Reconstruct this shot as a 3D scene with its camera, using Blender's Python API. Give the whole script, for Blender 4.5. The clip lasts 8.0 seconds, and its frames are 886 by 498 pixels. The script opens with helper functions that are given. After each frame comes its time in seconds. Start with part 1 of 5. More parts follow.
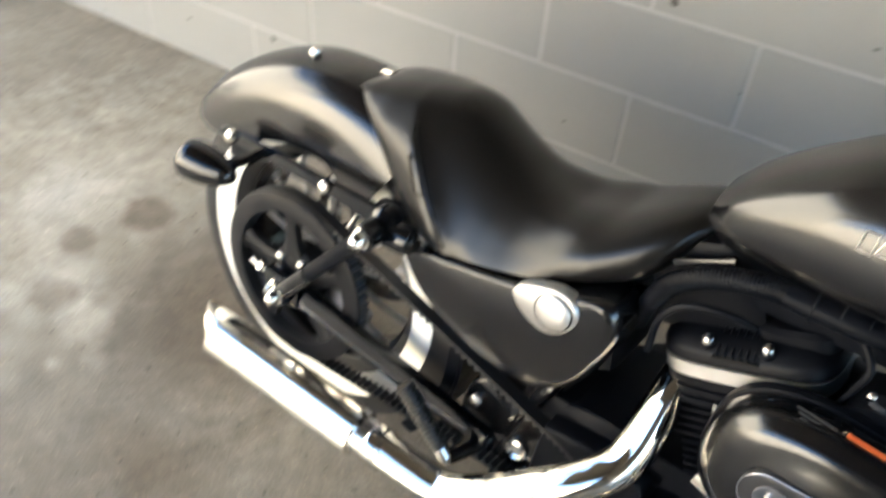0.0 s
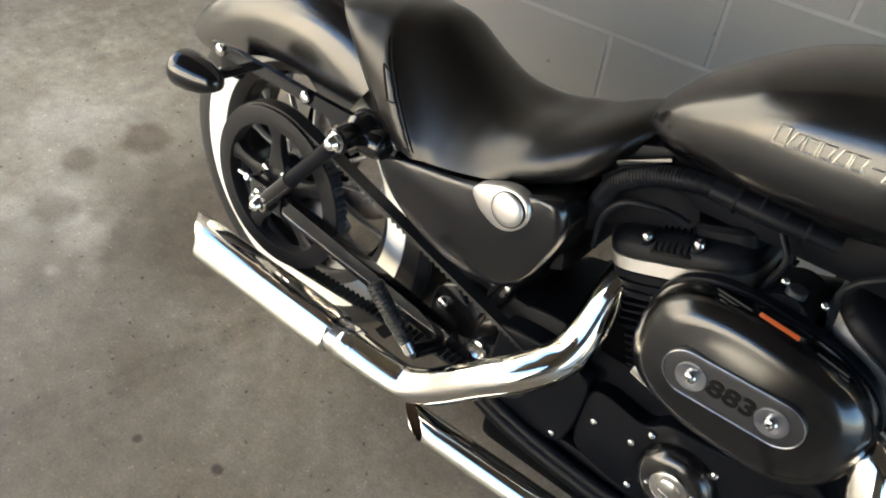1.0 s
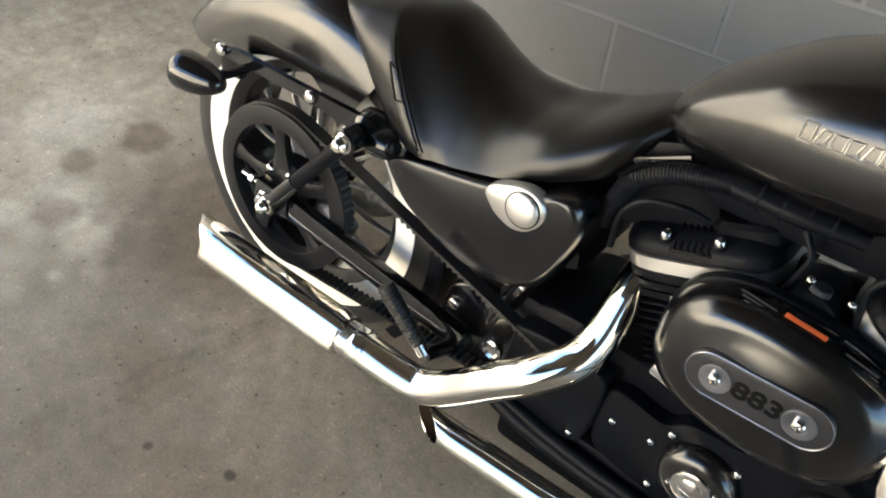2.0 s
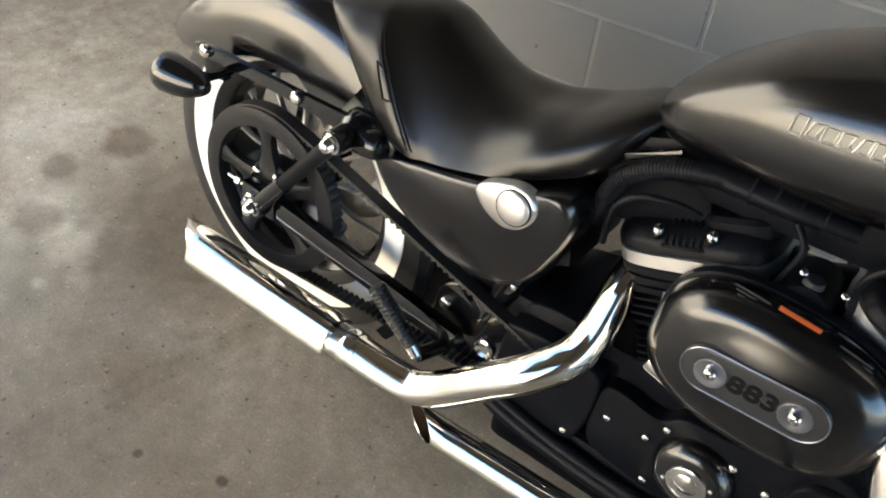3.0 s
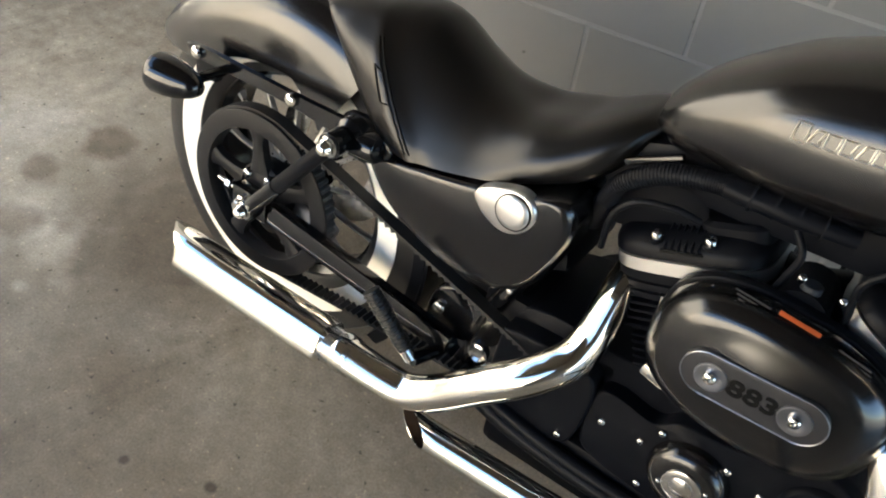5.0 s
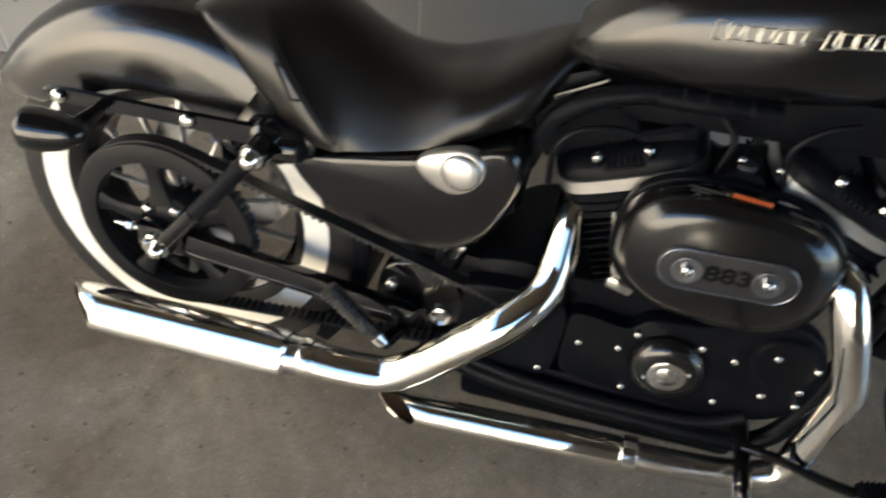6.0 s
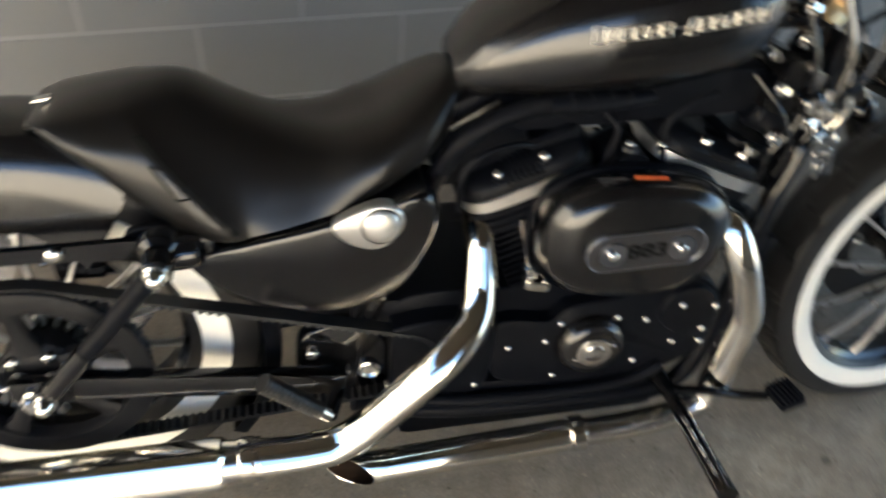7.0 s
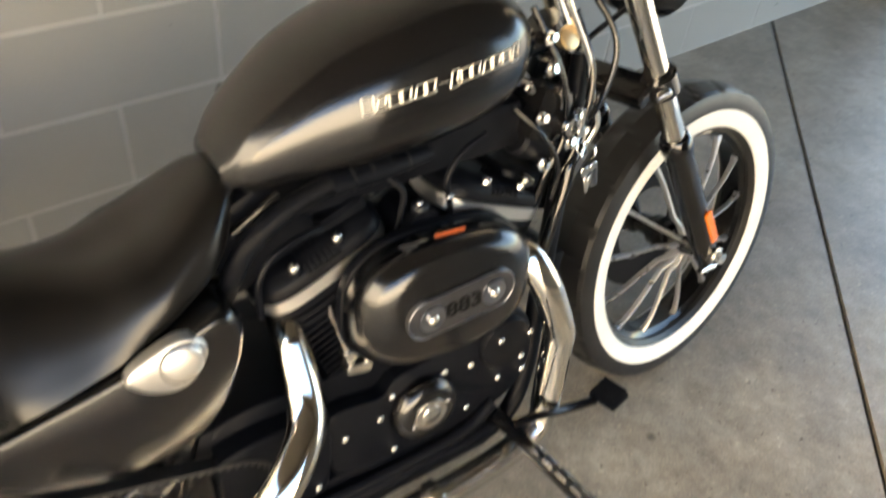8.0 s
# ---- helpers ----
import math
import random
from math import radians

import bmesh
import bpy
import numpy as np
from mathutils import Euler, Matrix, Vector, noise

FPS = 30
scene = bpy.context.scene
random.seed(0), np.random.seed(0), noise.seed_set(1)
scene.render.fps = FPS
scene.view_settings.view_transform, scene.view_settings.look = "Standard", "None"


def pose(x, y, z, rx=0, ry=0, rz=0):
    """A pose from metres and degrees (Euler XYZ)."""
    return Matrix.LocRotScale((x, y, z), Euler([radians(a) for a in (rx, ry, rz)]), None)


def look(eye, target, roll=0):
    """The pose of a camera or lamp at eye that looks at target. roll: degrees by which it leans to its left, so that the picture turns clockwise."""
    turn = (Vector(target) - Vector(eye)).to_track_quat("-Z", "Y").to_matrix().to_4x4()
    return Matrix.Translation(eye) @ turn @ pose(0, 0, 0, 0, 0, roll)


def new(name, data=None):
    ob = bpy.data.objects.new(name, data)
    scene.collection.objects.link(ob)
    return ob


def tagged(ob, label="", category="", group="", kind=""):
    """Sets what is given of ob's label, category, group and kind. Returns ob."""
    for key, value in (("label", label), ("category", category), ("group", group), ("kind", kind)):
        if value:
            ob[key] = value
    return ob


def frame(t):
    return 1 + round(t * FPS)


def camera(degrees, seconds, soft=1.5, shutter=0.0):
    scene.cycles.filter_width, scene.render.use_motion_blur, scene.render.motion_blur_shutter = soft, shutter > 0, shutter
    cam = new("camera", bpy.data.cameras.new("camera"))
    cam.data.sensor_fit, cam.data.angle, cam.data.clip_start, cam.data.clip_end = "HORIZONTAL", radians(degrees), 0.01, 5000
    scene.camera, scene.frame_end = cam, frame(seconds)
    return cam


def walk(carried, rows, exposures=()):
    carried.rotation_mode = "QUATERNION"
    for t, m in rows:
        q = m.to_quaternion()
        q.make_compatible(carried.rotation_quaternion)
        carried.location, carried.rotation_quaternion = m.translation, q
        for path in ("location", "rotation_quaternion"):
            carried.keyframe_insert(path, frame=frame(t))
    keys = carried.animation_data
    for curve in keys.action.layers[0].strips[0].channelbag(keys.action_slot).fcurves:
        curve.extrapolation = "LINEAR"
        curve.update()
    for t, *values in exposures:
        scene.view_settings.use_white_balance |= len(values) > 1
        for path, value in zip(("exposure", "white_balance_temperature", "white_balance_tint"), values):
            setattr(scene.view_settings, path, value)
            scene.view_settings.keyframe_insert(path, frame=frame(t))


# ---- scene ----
cam = camera(58.8, 8.0, soft=2.0, shutter=0.5)
PATH = [
    (0, (0.767, -0.714, 1.344), (0.079, 0.239, 0.258), 4.2),
    (0.2, (0.819, -0.711, 1.336), (0.080, 0.163, 0.218), 4.0),
    (0.5, (0.879, -0.745, 1.336), (0.161, 0.145, 0.218), 5.1),
    (1, (0.896, -0.777, 1.335), (0.227, 0.137, 0.204), 5.9),
    (1.5, (0.887, -0.773, 1.332), (0.223, 0.133, 0.193), 5.5),
    (1.7, (0.869, -0.764, 1.336), (0.210, 0.131, 0.185), 5.0),
    (3, (0.846, -0.766, 1.331), (0.223, 0.152, 0.178), 4.9),
    (3.5, (0.829, -0.762, 1.334), (0.192, 0.142, 0.177), 5.0),
    (4, (0.821, -0.759, 1.331), (0.201, 0.171, 0.186), 6.4),
    (4.2, (0.826, -0.755, 1.328), (0.06, 0.419, -0.101), 6.7),
    (5.3, (0.802, -0.803, 1.326), (0.262, 0.177, 0.182), 7.8),
    (5.5, (0.758, -0.814, 1.332), (0.342, 0.241, 0.203), 7.0),
    (5.9, (0.666, -0.855, 1.331), (0.436, 0.219, 0.167), 5.1),
    (6, (0.640, -0.864, 1.331), (0.406, 0.196, 0.156), 4.4),
    (6.1, (0.608, -0.875, 1.324), (0.389, 0.184, 0.145), 5.2),
    (6.5, (0.486, -0.863, 1.328), (0.348, 0.238, 0.175), 6.2),
    (6.7, (0.406, -0.852, 1.349), (0.448, 0.273, 0.212), 7.3),
    (7, (0.383, -0.823, 1.353), (0.651, 0.263, 0.209), 6.4),
    (7.1, (0.371, -0.827, 1.350), (0.711, 0.239, 0.206), 5.6),
    (7.2, (0.352, -0.820, 1.356), (0.761, 0.218, 0.209), 5.9),
    (7.4, (0.334, -0.815, 1.363), (0.860, 0.174, 0.220), 6.1),
    (7.5, (0.317, -0.817, 1.354), (0.909, 0.161, 0.234), 6.3),
    (7.7, (0.321, -0.795, 1.357), (0.971, 0.165, 0.255), 7.1),
    (8, (0.350, -0.706, 1.348), (1.087, 0.250, 0.298), 7.5),
]
walk(cam, [(t, look(eye, target, roll)) for t, eye, target, roll in PATH], [(0.0, 3.57, 6250, 6), (0.5, 3.24, 6250, 6), (1.0, 3.15, 6300, 6), (4.0, 3.19, 6350, 7), (5.5, 2.90, 6350, 7), (6.0, 2.84, 6350, 7), (7.0, 2.92, 6400, 7), (7.5, 3.42, 6800, 8), (8.0, 3.62, 7400, 9)])

# ---------------------------------------------------------------- daylight
world = bpy.data.worlds.new("world")
scene.world = world
world.use_nodes = True
wn = world.node_tree.nodes
sky = wn.new("ShaderNodeTexSky")
sky.sky_type, sky.sun_disc = "NISHITA", False
SUN_UP, SUN_TURN = 28.0, 35.0
sky.ozone_density, sky.dust_density = 2.5, 0.5
sky.sun_elevation, sky.sun_rotation = radians(SUN_UP), radians(SUN_TURN)
world.node_tree.links.new(sky.outputs["Color"], wn["Background"].inputs["Color"])
wn["Background"].inputs["Strength"].default_value = 0.12

sun = new("sun", bpy.data.lights.new("sun", "SUN"))
sun.data.energy, sun.data.angle, sun.data.color = 5.0, radians(0.6), (1.0, 0.92, 0.80)
sun_way = Vector((math.sin(radians(SUN_TURN)) * math.cos(radians(SUN_UP)), math.cos(radians(SUN_TURN)) * math.cos(radians(SUN_UP)), math.sin(radians(SUN_UP))))
sun.matrix_world = look(sun_way * 20, (0, 0, 0))


# ---------------------------------------------------------------- materials
def material(name, base, rough, metal=0.0, spot=0.0, scale=30.0, bump=0.0, bump_scale=400.0, coat=0.0, spec=0.5, rough_spot=0.0, dark=0.6):
    """A surface whose colour, gloss and relief vary at two scales."""
    m = bpy.data.materials.new(name)
    m.use_nodes = True
    nt = m.node_tree
    n, l = nt.nodes, nt.links
    b = n["Principled BSDF"]
    b.inputs["Base Color"].default_value = (*base, 1)
    b.inputs["Roughness"].default_value = rough
    b.inputs["Metallic"].default_value = metal
    b.inputs["Coat Weight"].default_value = coat
    b.inputs["Coat Roughness"].default_value = 0.08
    b.inputs["Specular IOR Level"].default_value = spec
    tc = n.new("ShaderNodeTexCoord")
    if spot or rough_spot:
        no = n.new("ShaderNodeTexNoise")
        no.inputs["Scale"].default_value = scale
        no.inputs["Detail"].default_value = 6
        no.inputs["Roughness"].default_value = 0.65
        l.new(tc.outputs["Object"], no.inputs["Vector"])
    if spot:
        mx = n.new("ShaderNodeMix")
        mx.data_type = "RGBA"
        mx.inputs["A"].default_value = (*[c * (1 - spot * dark) for c in base], 1)
        mx.inputs["B"].default_value = (*[min(1, c * (1 + spot)) for c in base], 1)
        l.new(no.outputs["Fac"], mx.inputs["Factor"])
        l.new(mx.outputs["Result"], b.inputs["Base Color"])
    if rough_spot:
        mr = n.new("ShaderNodeMapRange")
        mr.inputs["From Min"].default_value, mr.inputs["From Max"].default_value = 0.3, 0.7
        mr.inputs["To Min"].default_value, mr.inputs["To Max"].default_value = max(0, rough - rough_spot), rough + rough_spot
        l.new(no.outputs["Fac"], mr.inputs["Value"])
        l.new(mr.outputs["Result"], b.inputs["Roughness"])
    if bump:
        nb = n.new("ShaderNodeTexNoise")
        nb.inputs["Scale"].default_value = bump_scale
        nb.inputs["Detail"].default_value = 3
        l.new(tc.outputs["Object"], nb.inputs["Vector"])
        bp = n.new("ShaderNodeBump")
        bp.inputs["Strength"].default_value = bump
        bp.inputs["Distance"].default_value = 0.001
        l.new(nb.outputs["Fac"], bp.inputs["Height"])
        l.new(bp.outputs["Normal"], b.inputs["Normal"])
    return m


DENIM = material("matt_black_paint", (0.0036, 0.0036, 0.0040), 0.205, spot=0.15, scale=3, rough_spot=0.02, spec=0.70)
VINYL = material("black_vinyl", (0.004, 0.0036, 0.0034), 0.29, spot=0.2, scale=3, bump=0.05, bump_scale=900, spec=0.40)
GLOSS = material("gloss_black_enamel", (0.004, 0.004, 0.0043), 0.11, spot=0.2, scale=15, rough_spot=0.04, coat=0.15)
WRINKLE = material("black_engine_paint", (0.0034, 0.0039, 0.0056), 0.40, spot=0.4, scale=40, bump=0.35, bump_scale=1200, rough_spot=0.08, spec=0.09)
FINS = material("dull_black_fins", (0.0034, 0.0039, 0.0056), 0.6, spot=0.4, scale=40, bump=0.3, bump_scale=1200, spec=0.06)
PLASTIC = material("black_plastic", (0.0034, 0.0039, 0.0056), 0.42, spot=0.3, scale=50, bump=0.1, bump_scale=900, rough_spot=0.06, spec=0.11)
RUBBER = material("tyre_rubber", (0.010, 0.0097, 0.0094), 0.36, spot=0.5, scale=35, bump=0.3, bump_scale=500, rough_spot=0.08, spec=0.42)
BELT = material("belt_rubber", (0.008, 0.008, 0.0085), 0.6, spot=0.4, scale=60, bump=0.2, bump_scale=700)
PULLEY = material("grey_black_pulley", (0.009, 0.009, 0.010), 0.42, spot=0.4, scale=25, rough_spot=0.08, bump=0.08, spec=0.13)
DRUM = material("blue_grey_drum", (0.05, 0.06, 0.075), 0.4, metal=0.6, spot=0.4, scale=60)
WHITE = material("whitewall_rubber", (0.74, 0.73, 0.68), 0.5, spot=0.08, scale=25, bump=0.08, bump_scale=300)
CHROME = material("chrome", (0.85, 0.815, 0.74), 0.06, metal=1.0, rough_spot=0.03, scale=12)
STEEL = material("bright_steel", (0.62, 0.60, 0.57), 0.2, metal=1.0, spot=0.15, scale=80, rough_spot=0.08)
ALLOY = material("satin_alloy", (0.62, 0.61, 0.59), 0.40, metal=1.0, spot=0.1, scale=60, rough_spot=0.06)
SPOKE = material("dark_cast_spoke", (0.40, 0.40, 0.40), 0.32, metal=0.8, spot=0.2, scale=40, rough_spot=0.08)
INSERT = material("grey_cover_insert", (0.040, 0.040, 0.043), 0.34, metal=0.5, spot=0.2, scale=60, bump=0.1)
INK = material("black_ink", (0.003, 0.003, 0.003), 0.6, spec=0.12)
SOOT = material("brown_soot", (0.014, 0.009, 0.006), 0.85, spot=0.4, scale=60, spec=0.05)
BADGE = material("silver_outline", (0.50, 0.47, 0.41), 0.36, metal=0.9, spot=0.2, scale=80)
ORANGE = material("orange_sticker", (0.30, 0.06, 0.015), 0.4, spot=0.15, scale=60)
GREYTEXT = material("grey_print", (0.035, 0.035, 0.036), 0.8, spec=0.1)
REFLECTOR = material("orange_reflector", (0.70, 0.15, 0.015), 0.18, spot=0.1, scale=200, coat=0.5)
SENSOR = material("grey_sensor", (0.022, 0.025, 0.031), 0.35, metal=0.1, spot=0.3, scale=80)
BRASS = material("tan_horn_metal", (0.42, 0.30, 0.16), 0.3, metal=0.7, spot=0.3, scale=40)
BLUEDISC = material("blue_grey_steel", (0.25, 0.26, 0.29), 0.3, metal=1.0, spot=0.2, scale=40)


# ---------------------------------------------------------------- mesh helpers
def eased(xs, table, blur=0.010):
    """A table over xs as a smooth function."""
    fine = np.linspace(xs[0] - 0.1, xs[-1] + 0.1, 1201)
    k = np.exp(-0.5 * ((fine - fine[600]) / blur) ** 2)
    flat = np.convolve(np.interp(fine, xs, table), k / k.sum(), "same")
    return lambda x: float(np.interp(x, fine, flat))



def part(name, bm, mat, parent=None, label="", angle=38):
    me = bpy.data.meshes.new(name)
    bmesh.ops.recalc_face_normals(bm, faces=bm.faces)
    bm.to_mesh(me)
    bm.free()
    me.polygons.foreach_set("use_smooth", [True] * len(me.polygons))
    me.set_sharp_from_angle(angle=radians(angle))
    me.materials.append(mat)
    ob = new(name, me)
    ob.parent = parent
    return tagged(ob, label)


def curve(pts, steps=8):
    """A smooth line through the points."""
    p = [Vector(q) for q in pts]
    p = [2 * p[0] - p[1], *p, 2 * p[-1] - p[-2]]
    out = []
    for i in range(1, len(p) - 2):
        a, b, c, d = p[i - 1 : i + 3]
        for k in range(steps):
            t = k / steps
            out.append(0.5 * (2 * b + (c - a) * t + (2 * a - 5 * b + 4 * c - d) * t * t + (3 * b - a - 3 * c + d) * t**3))
    return out + [p[-2]]


def skin(bm, rings, closed=True, caps=True):
    rows = [[bm.verts.new(v) for v in ring] for ring in rings]
    n = len(rows[0])
    for a, b in zip(rows, rows[1:]):
        for i in range(n if closed else n - 1):
            j = (i + 1) % n
            bm.faces.new((a[i], a[j], b[j], b[i]))
    if caps and closed:
        bm.faces.new(rows[0][::-1])
        bm.faces.new(rows[-1])
    return bm


def squared(a, power=2.9):
    """The reach of a rounded square, face on at a = 0, in units of its half width."""
    return (abs(math.cos(a)) ** power + abs(math.sin(a)) ** power) ** (-1 / power)


def tube(pts, radius, seg=14, steps=8, bm=None, flat=1.0, smooth=True, face=None):
    """A round bar along a line; radius is a number, or one for each point. face: a way towards which the round is flattened."""
    bm = bm or bmesh.new()
    line = curve(pts, steps) if smooth else [Vector(q) for q in pts]
    n = len(line)
    if isinstance(radius, (int, float)):
        radii = [radius] * n
    else:
        radii = [float(np.interp(i / (n - 1) * (len(radius) - 1), range(len(radius)), radius)) for i in range(n)]
    side, rings = None, []
    for i, q in enumerate(line):
        way = (line[min(i + 1, n - 1)] - line[max(i - 1, 0)]).normalized()
        if side is None:
            side = way.cross(Vector((0, 0, 1)) if abs(way.z) < 0.9 else Vector((1, 0, 0))).normalized()
        side = (side - way * side.dot(way)).normalized()
        up = side.cross(way)
        a0 = math.atan2(Vector(face).dot(up), Vector(face).dot(side)) if face else 0.0
        rings.append([q + radii[i] * (squared(a - a0) if face else 1.0) * (math.cos(a) * side + flat * math.sin(a) * up) for a in (2 * math.pi * k / seg for k in range(seg))])
    return skin(bm, rings)


def lathe(profile, centre, axis, seg=48, bm=None, closed=False, dent=None):
    """Turns a profile of (along, radius) about an axis; dent(i, k) moves a radius."""
    bm = bm or bmesh.new()
    axis = Vector(axis).normalized()
    u = axis.cross(Vector((0, 0, 1)) if abs(axis.z) < 0.9 else Vector((1, 0, 0))).normalized()
    v = axis.cross(u)
    rings = []
    for k in range(seg):
        a = 2 * math.pi * k / seg
        d = math.cos(a) * u + math.sin(a) * v
        rings.append([Vector(centre) + axis * h + d * (r + (dent(i, k) if dent else 0)) for i, (h, r) in enumerate(profile)])
    rows = [[bm.verts.new(q) for q in ring] for ring in rings]
    n = len(profile)
    for k in range(seg):
        a, b = rows[k], rows[(k + 1) % seg]
        for i in range(n if closed else n - 1):
            j = (i + 1) % n
            bm.faces.new((a[i], a[j], b[j], b[i]))
    if not closed:
        for i in (0, n - 1):
            if profile[i][1] > 1e-4:
                bm.faces.new([r[i] for r in rows])
    bmesh.ops.remove_doubles(bm, verts=bm.verts, dist=1e-6)
    return bm


def rod(a, b, r, r2=None, seg=18, edge=0.0015, bm=None):
    """A short round bar with eased rims."""
    a, b = Vector(a), Vector(b)
    h = (b - a).length
    r2 = r if r2 is None else r2
    e = min(edge, h / 3, r / 2)
    return lathe([(0, r - e), (e, r), (h - e, r2), (h, r2 - e)], a, b - a, seg, bm)


def block(size, m, bevel=0.003, bm=None, seg=2):
    """A box with eased edges at the pose m."""
    own = bmesh.new()
    bmesh.ops.create_cube(own, size=1, matrix=Matrix.Diagonal((*size, 1)))
    if bevel:
        bmesh.ops.bevel(own, geom=own.edges[:], offset=min(bevel, min(size) * 0.45), segments=seg, affect="EDGES", profile=0.6)
    own.transform(m)
    if bm is None:
        return own
    me = bpy.data.meshes.new("joined")
    own.to_mesh(me)
    own.free()
    bm.from_mesh(me)
    bpy.data.meshes.remove(me)
    return bm


def along(a, b, up=(0, 0, 1)):
    """The pose in the middle of a-b whose x runs from a to b."""
    a, b = Vector(a), Vector(b)
    x = (b - a).normalized()
    y = Vector(up).cross(x).normalized()
    return Matrix.Translation((a + b) / 2) @ Matrix((x, y, x.cross(y))).transposed().to_4x4()


def slab(outline, y0, y1, ease=0.006, crown=0.0, steps=3):
    """A plate in the bike's long plane: an outline of (x, z), from y0 to y1, its rim at y1 rounded and its face crowned."""
    bm = bmesh.new()
    pts = [Vector((x, 0, z)) for x, z in outline]
    mid = sum(pts, Vector()) / len(pts)
    s = 1 if y1 > y0 else -1
    size = max((p - mid).length for p in pts)
    rings = [[Vector((p.x, y0, p.z)) for p in pts]]
    for k in range(steps + 1):
        a = math.pi / 2 * k / steps
        shrink = ease * (1 - math.cos(a)) / size
        y = y1 - s * crown - s * ease * (1 - math.sin(a))
        rings.append([Vector((mid.x + (p.x - mid.x) * (1 - shrink), y, mid.z + (p.z - mid.z) * (1 - shrink))) for p in pts])
    if crown:
        last = rings[-1]
        for k in range(1, 6):
            f = 1 - k / 6
            rings.append([Vector((mid.x + (p.x - mid.x) * f, y1 - s * crown * f * f, mid.z + (p.z - mid.z) * f)) for p in last])
    return skin(bm, rings)


def oval(cx, cz, half, high, turn=0.0, n=48, power=2.0, egg=0.0):
    """An outline of (x, z): a racetrack-like oval."""
    out = []
    for k in range(n):
        a = 2 * math.pi * k / n
        c, s = math.cos(a), math.sin(a)
        x = half * math.copysign(abs(c) ** (2 / power), c)
        z = high * math.copysign(abs(s) ** (2 / power), s) * (1 + egg * c)
        t = radians(turn)
        out.append((cx + x * math.cos(t) - z * math.sin(t), cz + x * math.sin(t) + z * math.cos(t)))
    return out


def track(a, b, r, n=24):
    """An outline of (x, z): two half circles of radius r about a and b, joined."""
    a, b = Vector(a), Vector(b)
    t = math.atan2(b.y - a.y, b.x - a.x)
    out = [(b.x + r * math.cos(t - math.pi / 2 + math.pi * k / n), b.y + r * math.sin(t - math.pi / 2 + math.pi * k / n)) for k in range(n + 1)]
    return out + [(a.x + r * math.cos(t + math.pi / 2 + math.pi * k / n), a.y + r * math.sin(t + math.pi / 2 + math.pi * k / n)) for k in range(n + 1)]


def smooth_outline(pts, steps=6):
    """A closed smooth outline through (x, z) points."""
    n = len(pts)
    p = [Vector((x, 0, z)) for x, z in pts]
    out = []
    for i in range(n):
        a, b, c, d = p[i - 1], p[i], p[(i + 1) % n], p[(i + 2) % n]
        for k in range(steps):
            t = k / steps
            q = 0.5 * (2 * b + (c - a) * t + (2 * a - 5 * b + 4 * c - d) * t * t + (3 * b - a - 3 * c + d) * t**3)
            out.append((q.x, q.z))
    return out


def press(ob, x, z, out=0.0, side=-1):
    """The point of a thing's side surface at (x, z), lifted off it by out."""
    ok, at, normal, _ = ob.ray_cast(Vector((x, side, z)), Vector((0, -side, 0)))
    return at + normal * out if ok else Vector((x, 0, z))


def bolt(at, way=(0, -1, 0), r=0.007, h=0.006, mat=None, parent=None, name="bolt"):
    """A domed screw head with a socket in it."""
    bm = lathe([(-0.004, r), (h * 0.5, r), (h * 0.85, r * 0.85), (h, r * 0.5), (h, r * 0.42), (h * 0.4, r * 0.4), (h * 0.4, 0)], at, way, 14)
    return part(name, bm, mat or STEEL, parent, angle=50)


def mirrored(bm):
    bm.transform(Matrix.Diagonal((1, -1, 1, 1)))
    return bm

GEAR_BOLTS = [(0.699, 0.295), (0.762, 0.304), (0.784, 0.341), (0.785, 0.222), (0.883, 0.345), (0.935, 0.335), (0.929, 0.241), (0.993, 0.279), (1.042, 0.305), (0.939, 0.414), (1.046, 0.274)]
BLOCK_X = 0.250
# ---------------------------------------------------------------- the garage
WALL_TURN, WALL_OFF = 6.0, 0.78
wall_pose = pose(0, 0, 0, 0, 0, WALL_TURN)


